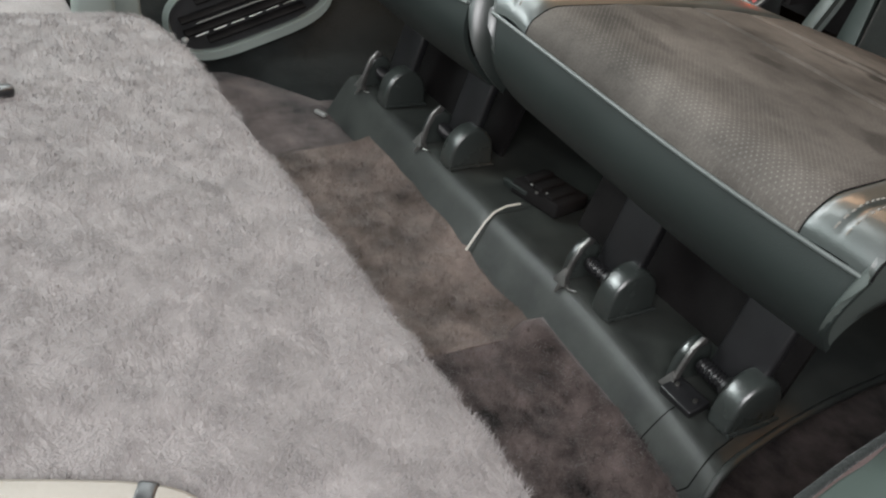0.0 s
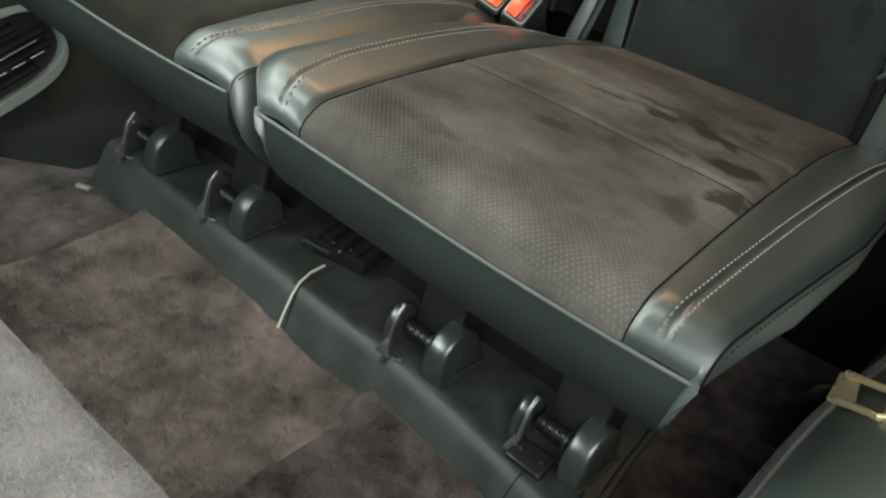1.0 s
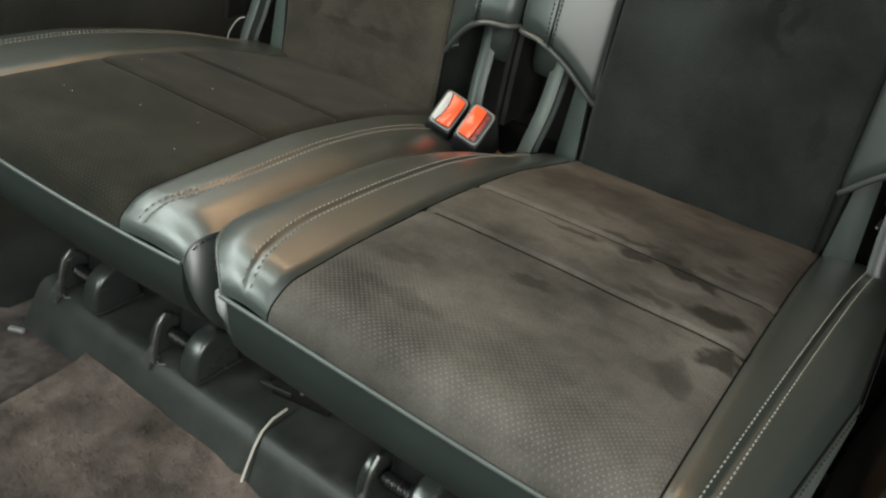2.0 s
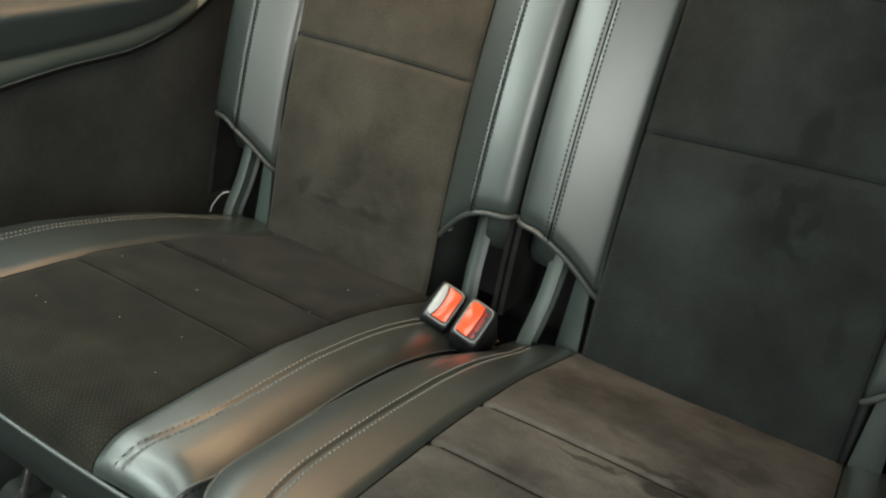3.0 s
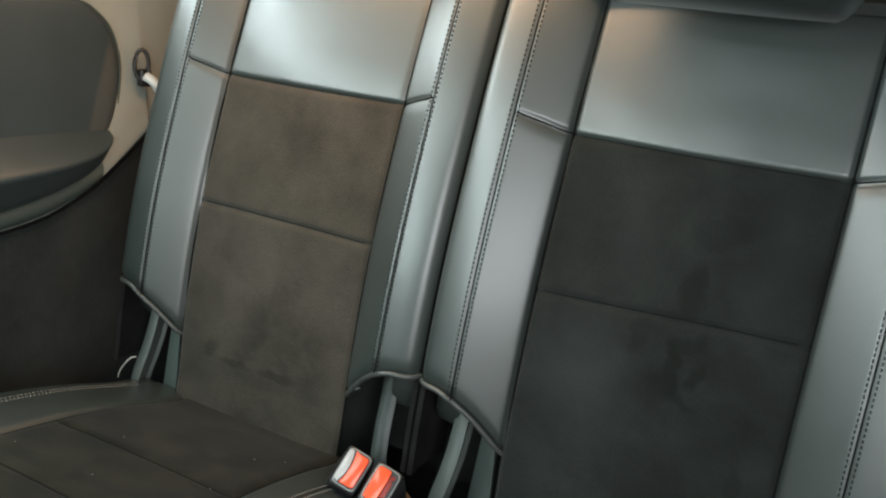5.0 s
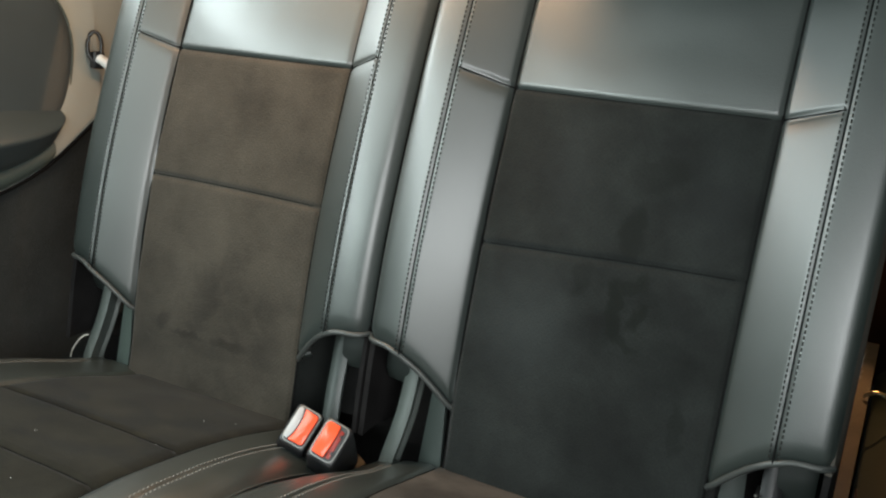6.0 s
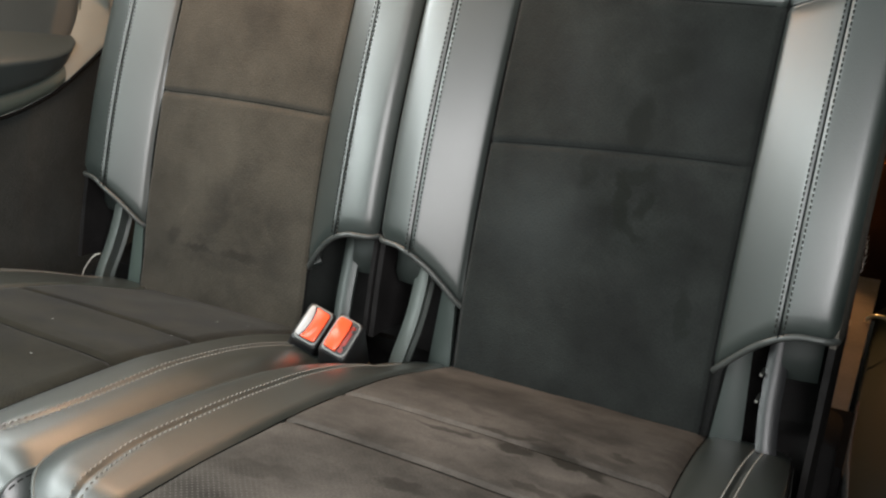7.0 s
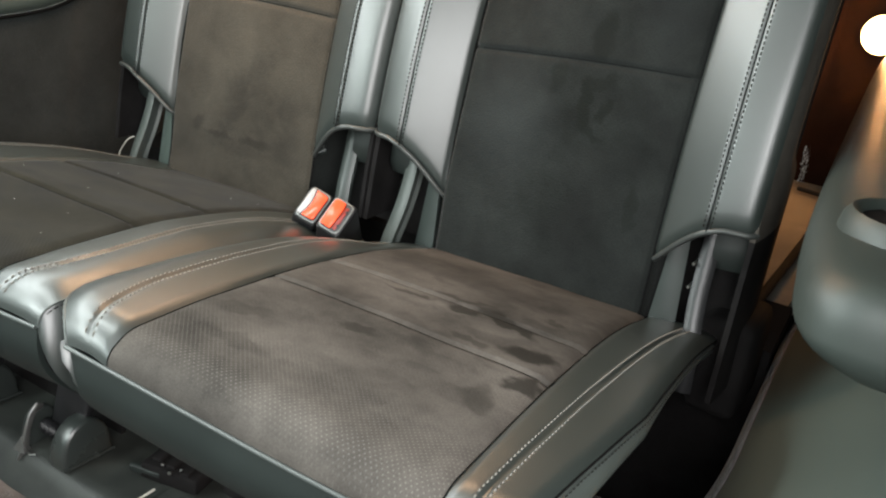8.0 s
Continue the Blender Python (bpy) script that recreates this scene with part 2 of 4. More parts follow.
def brushed(m, marks, colour, upright=False, ragged=0.014, soft=0.35):
    """Patches where the nap lies the other way: (across, along, half width, half length, turn, strength)."""
    t, b = m.node_tree, m.node_tree.nodes["Principled BSDF"]
    L, N = t.links.new, t.nodes.new
    geo, no, off, add = N("ShaderNodeNewGeometry"), N("ShaderNodeTexNoise"), N("ShaderNodeVectorMath"), N("ShaderNodeVectorMath")
    no.inputs["Scale"].default_value, no.inputs["Detail"].default_value = 55.0, 3.0
    L(geo.outputs["Position"], no.inputs["Vector"])
    off.operation = "MULTIPLY_ADD"
    off.inputs[1].default_value = (2 * ragged,) * 3
    off.inputs[2].default_value = (-ragged,) * 3
    L(no.outputs["Color"], off.inputs[0])
    L(geo.outputs["Position"], add.inputs[0])
    L(off.outputs[0], add.inputs[1])
    total = None
    for u, v, ru, rv, turn, strength in marks:
        mp, ln, rr = N("ShaderNodeMapping"), N("ShaderNodeVectorMath"), N("ShaderNodeMapRange")
        mp.vector_type = "TEXTURE"
        if upright:
            mp.inputs["Location"].default_value, mp.inputs["Rotation"].default_value, mp.inputs["Scale"].default_value = (u, 0.5, v), (0, radians(-turn), 0), (ru, 1000, rv)
        else:
            mp.inputs["Location"].default_value, mp.inputs["Rotation"].default_value, mp.inputs["Scale"].default_value = (u, v, 0.39), (0, 0, radians(turn)), (ru, rv, 1000)
        ln.operation = "LENGTH"
        rr.inputs[1].default_value, rr.inputs[2].default_value = 1 - soft, 1 + 0.5 * soft
        rr.interpolation_type = "SMOOTHSTEP"
        rr.inputs[3].default_value, rr.inputs[4].default_value = strength, 0.0
        L(add.outputs[0], mp.inputs[0])
        L(mp.outputs[0], ln.inputs[0])
        L(ln.outputs["Value"], rr.inputs[0])
        if total is None:
            total = rr.outputs[0]
        else:
            mx = N("ShaderNodeMath")
            mx.operation = "MAXIMUM"
            L(total, mx.inputs[0])
            L(rr.outputs[0], mx.inputs[1])
            total = mx.outputs[0]
    mix = N("ShaderNodeMix")
    mix.data_type = "RGBA"
    mix.inputs[7].default_value = (*colour, 1)
    L(total, mix.inputs[0])
    L(b.inputs["Base Color"].links[0].from_socket, mix.inputs[6])
    L(mix.outputs[2], b.inputs["Base Color"])


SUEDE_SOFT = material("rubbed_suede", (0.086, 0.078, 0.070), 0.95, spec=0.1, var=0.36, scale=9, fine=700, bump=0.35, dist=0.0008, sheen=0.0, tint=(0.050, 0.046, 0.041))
nap_marks(SUEDE_SOFT, most=0.30, least=0.16)
brushed(SUEDE_SOFT, [(0.378, 0.252, 0.030, 0.017, 20, 0.88), (0.400, 0.196, 0.020, 0.013, 35, 0.8), (0.332, 0.302, 0.040, 0.011, -18, 0.85), (0.288, 0.292, 0.018, 0.010, 10, 0.75), (0.275, 0.318, 0.034, 0.007, 14, 0.55),
                     (0.228, 0.285, 0.030, 0.005, 12, 0.6), (0.250, 0.171, 0.020, 0.010, 10, 0.5), (0.325, 0.236, 0.022, 0.006, -10, 0.45), (0.385, 0.150, 0.016, 0.022, 30, 0.45), (0.360, 0.345, 0.016, 0.006, 0, 0.5),
                     (0.165, 0.120, 0.030, 0.012, 25, 0.35), (0.200, 0.075, 0.034, 0.010, 0, 0.3)], (0.012, 0.011, 0.009))
nap_marks(SUEDE, (0.30, 0.545, 0.56), 0.05, 0.30, 0.40, 0.20, 17.0)
brushed(SUEDE, [(0.180, 0.530, 0.060, 0.070, 10, 0.40), (0.200, 0.690, 0.026, 0.060, 5, 0.2), (0.345, 0.680, 0.036, 0.065, 0, 0.2)], (0.032, 0.036, 0.036), True, 0.012, 0.85)
brushed(SUEDE, [(0.273, 0.562, 0.009, 0.034, 8, 0.8), (0.284, 0.590, 0.016, 0.008, 30, 0.6), (0.300, 0.564, 0.008, 0.014, -20, 0.7), (0.287, 0.536, 0.014, 0.007, -25, 0.6), (0.277, 0.640, 0.014, 0.030, 0, 0.6), (0.235, 0.590, 0.012, 0.016, 0, 0.4),
                (0.352, 0.465, 0.008, 0.030, 5, 0.5), (0.290, 0.700, 0.030, 0.018, 15, 0.4)], (0.007, 0.008, 0.007), True)
pin_holes(SUEDE, 0.16)
# left back's suede: the warm light on it is put into this brown
SUEDE_WARM_LIT = material("warm_lit_suede", (0.053, 0.0465, 0.037), 0.95, spec=0.08, var=0.34, scale=9, fine=600, bump=0.7, dist=0.0012, sheen=0.12)
nap_marks(SUEDE_WARM_LIT, (-0.22, 0.53, 0.44), 0.05, 0.15, 0.30, 0.12, 17.0)
brushed(SUEDE_WARM_LIT, [(-0.318, 0.420, 0.018, 0.009, 40, 0.45), (-0.272, 0.409, 0.034, 0.005, 0, 0.5), (-0.205, 0.411, 0.034, 0.007, 4, 0.55), (-0.240, 0.400, 0.070, 0.012, 0, 0.25)], (0.010, 0.009, 0.008), True, 0.010, 0.6)
pin_holes(SUEDE_WARM_LIT, 0.20)
# left cushion's suede, far darker than the right one's
SUEDE_DARK = material("dark_olive_suede", (0.0185, 0.0172, 0.0122), 0.95, spec=0.1, var=0.42, scale=13, fine=700, bump=0.35, dist=0.0008, sheen=0.05)
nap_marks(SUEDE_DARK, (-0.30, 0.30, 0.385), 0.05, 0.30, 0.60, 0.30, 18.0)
SUEDE_PERF = perforate(SUEDE_SOFT, "perforated_suede")
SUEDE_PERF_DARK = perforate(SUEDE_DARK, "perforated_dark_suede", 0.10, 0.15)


# ---- builders ----
OFF = {}


def thing(name, loc, label="", category="", group="", kind=""):
    ob = new(name)
    ob.location = loc
    ob.empty_display_size = 0.05
    OFF[ob] = Vector(loc)
    return tagged(ob, label, category, group, kind)


def solid(name, verts, faces, mat, parent=None, label="", smooth=True, angle=None):
    """One mesh object from world-space vertices, under a thing or part."""
    o = OFF.get(parent, Vector((0, 0, 0)))
    me = bpy.data.meshes.new(name)
    me.from_pydata([(v[0] - o.x, v[1] - o.y, v[2] - o.z) for v in verts], [], faces)
    bm = bmesh.new()
    bm.from_mesh(me)
    bmesh.ops.recalc_face_normals(bm, faces=bm.faces)
    for f in bm.faces:
        f.smooth = smooth
    if smooth:
        lim = radians(angle or 50)
        for e in bm.edges:
            if len(e.link_faces) == 2 and e.calc_face_angle(0) > lim:
                e.smooth = False
    bm.to_mesh(me)
    bm.free()
    me.materials.append(mat)
    ob = new(name, me)
    if parent:
        ob.parent = parent
    OFF[ob] = o
    if label:
        tagged(ob, label)
    return ob


def part(name, bm, mat, parent=None, label="", smooth=True):
    verts = [v.co[:] for v in bm.verts]
    bm.verts.index_update()
    faces = [[v.index for v in f.verts] for f in bm.faces]
    bm.free()
    return solid(name, verts, faces, mat, parent, label, smooth)


def shell(name, f, us, vs, thick, mat, parent=None, label="", hint=(0, 0, 1)):
    """A sheet f(u, v) with thickness, its outer side towards hint."""
    nu, nv = len(us), len(vs)
    P = np.array([[f(u, v) for v in vs] for u in us], float)
    du, dv = np.gradient(P, axis=0), np.gradient(P, axis=1)
    n = np.cross(du, dv)
    n /= np.linalg.norm(n, axis=2, keepdims=True) + 1e-12
    if (n.mean(axis=(0, 1)) @ np.array(hint)) < 0:
        n = -n
    Q = P - n * thick
    verts = [*map(tuple, P.reshape(-1, 3)), *map(tuple, Q.reshape(-1, 3))]
    k, faces = nu * nv, []
    for i in range(nu - 1):
        for j in range(nv - 1):
            a, b, c, d = i * nv + j, (i + 1) * nv + j, (i + 1) * nv + j + 1, i * nv + j + 1
            faces += [(a, b, c, d), (k + d, k + c, k + b, k + a)]
    for i in range(nu - 1):
        for j in (0, nv - 1):
            a, b = i * nv + j, (i + 1) * nv + j
            faces.append((a, b, k + b, k + a))
    for j in range(nv - 1):
        for i in (0, nu - 1):
            a, b = i * nv + j, i * nv + j + 1
            faces.append((a, b, k + b, k + a))
    return solid(name, verts, faces, mat, parent, label, angle=65)


def tube(name, pts, r, mat, parent=None, label="", sides=8, squash=1.0, r2=None, closed=False):
    """A round bar along the points."""
    pts = [Vector(p) for p in pts]
    verts, faces, m = [], [], len(pts)
    up = Vector((0, 0, 1))
    for i, p in enumerate(pts):
        a, b = (pts[i - 1], pts[(i + 1) % m]) if closed else (pts[max(i - 1, 0)], pts[min(i + 1, m - 1)])
        d = (b - a).normalized()
        s = d.cross(up if abs(d.z) < 0.95 else Vector((1, 0, 0))).normalized()
        w = s.cross(d)
        rr = r + ((r2 or r) - r) * i / max(1, m - 1)
        for k in range(sides):
            t = 2 * math.pi * k / sides
            verts.append(tuple(p + s * math.cos(t) * rr + w * math.sin(t) * rr * squash))
    for i in range(m if closed else m - 1):
        for k in range(sides):
            a, b = i * sides + k, i * sides + (k + 1) % sides
            c = ((i + 1) % m) * sides
            faces.append((a, b, c + (k + 1) % sides, c + k))
    if not closed:
        faces += [tuple(range(sides)), tuple(range((m - 1) * sides, m * sides))]
    return solid(name, verts, faces, mat, parent, label)


def block(name, size, m, mat, parent=None, label="", bevel=0.003, segs=2):
    bm = bmesh.new()
    bmesh.ops.create_cube(bm, size=1)
    bmesh.ops.scale(bm, vec=size, verts=bm.verts)
    if bevel:
        bmesh.ops.bevel(bm, geom=bm.edges[:], offset=bevel, segments=segs, profile=0.5, affect="EDGES")
    bmesh.ops.transform(bm, matrix=m, verts=bm.verts)
    return part(name, bm, mat, parent, label)


def prism(name, outline, depth, m, mat, parent=None, label="", bevel=0.0, segs=2):
    """A polygon in x and y, drawn out along z by depth."""
    bm = bmesh.new()
    face = bm.faces.new([bm.verts.new((x, y, 0)) for x, y in outline])
    out = bmesh.ops.extrude_face_region(bm, geom=[face])
    bmesh.ops.translate(bm, vec=(0, 0, depth), verts=[v for v in out["geom"] if isinstance(v, bmesh.types.BMVert)])
    if bevel:
        bmesh.ops.bevel(bm, geom=[e for e in bm.edges if e.calc_face_angle(0) > 0.6], offset=bevel, segments=segs, profile=0.5, affect="EDGES")
    bmesh.ops.transform(bm, matrix=m, verts=bm.verts)
    return part(name, bm, mat, parent, label)


def dense(a, b, n, marks=(), w=0.004):
    """Even steps from a to b, closer round the marks."""
    vals = list(np.linspace(a, b, n))
    for k in marks:
        vals += [k + d * w for d in (-2, -1.2, -0.6, 0, 0.6, 1.2, 2)]
    return sorted({round(v, 5) for v in vals if a <= v <= b})


def curve(table):
    xs, ys = zip(*table)

    def f(x):
        # smooth between the table's rows
        x = min(max(x, xs[0]), xs[-1])
        i = max(j for j in range(len(xs) - 1) if xs[j] <= x) if x > xs[0] else 0
        h = xs[i + 1] - xs[i]
        t = (x - xs[i]) / h
        m0 = (ys[i + 1] - ys[i - 1]) / (xs[i + 1] - xs[i - 1]) if i else (ys[1] - ys[0]) / h
        m1 = (ys[i + 2] - ys[i]) / (xs[i + 2] - xs[i]) if i + 2 < len(xs) else (ys[i + 1] - ys[i]) / h
        return (2 * t**3 - 3 * t**2 + 1) * ys[i] + (t**3 - 2 * t**2 + t) * h * m0 + (3 * t**2 - 2 * t**3) * ys[i + 1] + (t**3 - t**2) * h * m1
    return f


def dip(d, w):
    return math.exp(-((d / w) ** 2))


def stitches(name, f, ts, length, mat, parent, w=0.0007, lift=0.0006):
    """Short threads along f(t), one joined row; f gives place and outward normal."""
    verts, faces = [], []
    for t in ts:
        p, n = f(t)
        q, _ = f(t + length)
        p, q, n = Vector(p), Vector(q), Vector(n).normalized()
        d = (q - p).normalized()
        s = d.cross(n).normalized() * w
        k = len(verts)
        verts += [p + s, p - s, q - s, q + s, (p + q) / 2 + n * (lift + w) + s * 0.5, (p + q) / 2 + n * (lift + w) - s * 0.5]
        faces += [(k, k + 1, k + 5, k + 4), (k + 4, k + 5, k + 2, k + 3), (k + 1, k + 2, k + 5), (k, k + 4, k + 3), (k, k + 3, k + 2, k + 1)]
    return tagged(solid(name, verts, faces, mat, parent, smooth=False), kind="stuff")


# ---- third-row seat ----
CX, OUTER, TH = 0.250, 1, 0.062          # seat's centre and the cushion's slight turn
INS, EDGE = 0.139, 0.2445
yi = curve([(0.30, 0.512), (0.36, 0.520), (0.45, 0.530), (0.60, 0.556), (0.765, 0.600), (0.86, 0.630), (0.93, 0.655)])
zt = curve([(0.0, 0.3995), (0.065, 0.4003), (0.10, 0.4003), (0.22, 0.396), (0.38, 0.379), (0.54, 0.343)])
CI, SEAM_1, SEAM_2 = 0.147, 0.203, 0.297      # cushion insert's half width, its two cross seams


def rg(s):
    """Where the stitched ridge of a back bolster runs."""
    return 0.187 if CX < 0 and s < 0 else 0.196


def edge(s):
    """Half width of the back: the left seat's is narrower on its outer side."""
    return 0.2355 if CX < 0 and s < 0 else EDGE


def ci(s):
    """Half width of the cushion insert: the left seat's is narrower on its outer side."""
    return 0.114 if CX < 0 and s < 0 else CI


def turned(s, y, z):
    c, n = math.cos(TH), math.sin(TH)
    y = 0.014 + 0.974 * y
    return (CX + s * c - (y - 0.5) * n, 0.5 + s * n + (y - 0.5) * c, z)


NOSE = [0.0, 0.0005, 0.001, 0.0018, 0.003, 0.0045, 0.0065, 0.009, 0.012, 0.016, 0.021, 0.027, 0.033, 0.038]      # close steps round the nose


def half(y, sg=-1):
    tuck = 0.024 if sg == OUTER else 0.046 if CX > 0 else 0.014
    if sg == OUTER > 0:
        return 0.201 + 0.026 * min(1.0, y / 0.21)
    return (0.238 if sg != OUTER else 0.226) - tuck * max(0.0, 1 - y / 0.075) ** 2.4


def seam_s(y, sg=-1):
    if sg == OUTER > 0:
        return 0.169 + 0.058 * y
    return (0.192 if sg != OUTER else 0.182) - 0.022 * max(0.0, 1 - y / 0.12) ** 2


def sway(s):
    """The front edge falls away towards one side."""
    return 0.075 * s - 0.225 * max(0.0, s) ** 2


def front_z(s):
    return zt(0.0) - 0.0285 - sway(s) - 0.001


def top_z(s, y):
    a, sg = abs(s), (1 if s > 0 else -1)
    z = zt(y) - 0.004 * dip(a - ci(s), 0.004) * min(1, y / 0.01) - sway(s) * max(0.0, 1 - y / 0.45)
    if CX < 0:
        z -= 0.014 * min(1.0, max(0.0, (y - 0.22) / 0.26))
    dn, de = max(0.0, 1 - y / 0.034), 0.0
    if a > ci(s):
        k = (a - ci(s)) / (half(y, sg) - ci(s))
        out_r = sg == OUTER > 0
        z += (0.0015 if out_r else 0.003) * math.sin(math.pi * min(1, k))
        z -= 0.0022 * dip(a - seam_s(y, sg), 0.0028) * min(1, y / 0.01)
        de = max(0.0, (k - 0.82) / 0.18) if out_r else max(0.0, (k - 0.66) / 0.34)
        z -= 0.0285 * (1 - math.sqrt(max(0.0, 1 - dn * dn))) + (0.004 if out_r else 0.0085) * de * de * (1 - dn)
        if sg != OUTER:
            z -= 0.021 * k * min(1.0, max(0.0, (y - 0.28) / 0.18)) ** 1.5
    else:
        z -= 0.0030 * dip(y - SEAM_1, 0.0035) + 0.0030 * dip(y - SEAM_2, 0.0035)
        z -= 0.0285 * (1 - math.sqrt(max(0.0, 1 - dn * dn)))
        z += 0.003 * math.cos(a / ci(s) * 1.5) * min(1, y / 0.02) + 0.0016 * noise.noise((s * 14, y * 14, 3.0))
    return z


def build_seat(centre, outer):
    global CX, OUTER, SEAM_1, SEAM_2
    CX, OUTER = centre, outer
    SEAM_1, SEAM_2 = (0.203, 0.297) if outer > 0 else (0.190, 0.303)
    seat = thing("rear_seat", (CX, 0.30, 0.05), "black leather third-row seat with worn charcoal suede inserts" if outer > 0 else "black leather third-row seat with a suede back coloured as warmly lit", "car seat", "third-row seats")
    # cushion
    top = lambda u, y: turned(u, y, top_z(u, y))
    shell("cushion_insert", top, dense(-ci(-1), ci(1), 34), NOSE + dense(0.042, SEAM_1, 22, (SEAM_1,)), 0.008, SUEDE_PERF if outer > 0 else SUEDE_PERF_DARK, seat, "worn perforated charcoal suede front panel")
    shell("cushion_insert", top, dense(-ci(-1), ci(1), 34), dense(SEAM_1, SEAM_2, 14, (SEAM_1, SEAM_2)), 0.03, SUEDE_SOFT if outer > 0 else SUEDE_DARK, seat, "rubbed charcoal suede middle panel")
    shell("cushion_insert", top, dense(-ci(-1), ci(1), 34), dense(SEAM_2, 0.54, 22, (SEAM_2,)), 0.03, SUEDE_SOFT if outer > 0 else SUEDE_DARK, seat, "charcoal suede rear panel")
    for ys in (SEAM_1, SEAM_2):
        tube("seam", [turned(u, ys, top_z(u, ys) + 0.0002) for u in dense(-ci(-1), ci(1), 24)], 0.0007, SEAM, seat)
    for sg in (-1, 1):
        strip = shell("cushion_bolster", lambda k, y: turned(sg * (ci(sg) + k * (half(y, sg) - ci(sg))), y, top_z(sg * (ci(sg) + k * (half(y, sg) - ci(sg))), y)),
                      sorted({*dense(0.0, 0.9, 24, (0.5,), 0.03), 0.92, 0.94, 0.96, 0.975, 0.988, 1.0}), NOSE + dense(0.042, 0.535, 40), 0.006, LEATHER, seat, "smooth black leather side strip")
        tube("seam", [turned(sg * ci(sg), y, top_z(ci(sg) * sg, y) + 0.0004) for y in NOSE + dense(0.042, 0.53, 30)], 0.0006, SEAM, strip)
        for dd in (-0.0042, 0.0042):
            def row(y, dd=dd):
                s = sg * (seam_s(y, sg) + dd)
                return turned(s, y, top_z(s, y)), (0, top_z(s, max(0.0, y - 0.001)) - top_z(s, y + 0.001), 0.002)
            stitches("stitching", row, np.arange(0.004, 0.50, 0.0056), 0.0036, STITCH, strip, 0.0007, 0.0005)
        # side skirt from the strip's edge downwards
        # a narrow flap that comes to a point at the front, then tucks under
        def skirt(y, v, sg=sg):
            s0, z0 = half(y, sg), top_z(sg * half(y, sg), y) - 0.002
            f = max(0.0, 1 - y / 0.10)
            p, q = min(1.0, v / 0.6), max(0.0, (v - 0.6) / 0.4)
            deep = CX < 0 and sg != OUTER
            out = ((0.012 + 0.016 * f) * math.sin(p * math.pi / 2) if deep else 0.012 * math.sin(p * math.pi * 0.6) * (1 - f) * max(0.0, 1 - y / 0.30) - 0.020 * p * f) - 0.075 * q * (1 - f)
            fall = ((0.075 if deep else 0.014 + 0.013 * max(0.0, 1 - y / 0.26)) + (0.010 if deep else 0.058) * f ** 1.3) * p ** (1.15 - 0.15 * f) + 0.055 * q * (1 - f)
            return turned(sg * (s0 + out), y + (0.046 * p ** 2.2 - 0.006 * math.sin(math.pi * p)) * f, z0 - fall)
        shell("cushion_side", skirt, NOSE + dense(0.042, 0.52, 24), dense(0, 1, 16), 0.005, FLAP_LIT if sg == outer > 0 else LEATHER, seat, "narrow leather flap along the side", hint=(sg, 0, 0))
        tube("piping", [turned(sg * (half(y, sg) + 0.001), y, top_z(sg * half(y, sg), y) - 0.0006) for y in NOSE + dense(0.042, 0.52, 26)], 0.0012 if sg != outer else 0.0009, PIPING if sg != outer else SEAM, seat)

        def flap_row(y, sg=sg):
            e = half(y, sg) + 0.0035
            return turned(sg * e, y, top_z(sg * half(y, sg), y) - 0.0035), (sg * 0.7, 0, 0.7)
        stitches("stitching", flap_row, np.arange(0.006, 0.50, 0.0056), 0.0038, STITCH_DARK, strip, 0.0006, 0.0004)

    def fascia(s, v):
        s1 = s * (1 - 0.020 / half(0, 1 if s > 0 else -1)) if CX > 0 or s < 0 else s * 1.035
        q = v * math.pi / 2
        return turned(s + (s1 - s) * v, 0.046 * v ** 2.2 - 0.006 * math.sin(2 * q), front_z(s) - 0.002 - 0.085 * v)
    shell("cushion_front", fascia, dense(-half(0, -1), half(0, 1), 30), dense(0, 1, 12), 0.005, LEATHER_MATT, seat, "matt black leather front fascia", hint=(0, -1, 0))
    tube("piping", [turned(s, -0.002, front_z(s) + 0.0005) for s in dense(-half(0, -1), half(0, 1), 40)], 0.0019, PIPING, seat, "front piping with the light it catches in its colour")
    base = shell("cushion_base", lambda s, y: turned(s, y, 0.288), dense(-0.175, 0.170, 3), dense(0.075, 0.52, 3), 0.012, BLACKCLOTH, seat, "black seat pan", hint=(0, 0, -1))

    # backrest
    def seam_z(s):
        return 0.600 + 0.004 * (1 - (s / INS) ** 2) + (0.007 * (1 + s / INS) if outer > 0 else 0.0)

    def sg_out(s):
        return s * outer > 0

    def back_y(s, z):
        a = abs(s)
        y = yi(z)
        if a <= INS:
            y -= 0.010 * (1 - (a / INS) ** 2) + 0.0022 * noise.noise((s * 9 + CX * 7, z * 9, 8.0)) + 0.0007 * noise.noise((s * 26, z * 26, 2.0 + CX))
            y += 0.004 * dip(z - seam_z(s), 0.003) + 0.004 * dip(z - 0.765, 0.003) + 0.004 * dip(a - INS, 0.0032)
            return y
        k = (a - INS) / (rg(s) - INS)
        if k < 1:
            y -= 0.036 * k ** 0.9
            y += 0.004 * dip(z - 0.765 - 0.018 * k, 0.0035) * (1 - k) ** 0.3
        else:
            j = (a - rg(s)) / (edge(s) - rg(s))
            y -= 0.036 - (0.003 if sg_out(s) else 0.008) * j ** 2 - (0.010 if sg_out(s) else 0.014) * j ** 12
        y += 0.004 * dip(a - INS, 0.003) + 0.0026 * dip(a - rg(s), 0.0026)
        return y

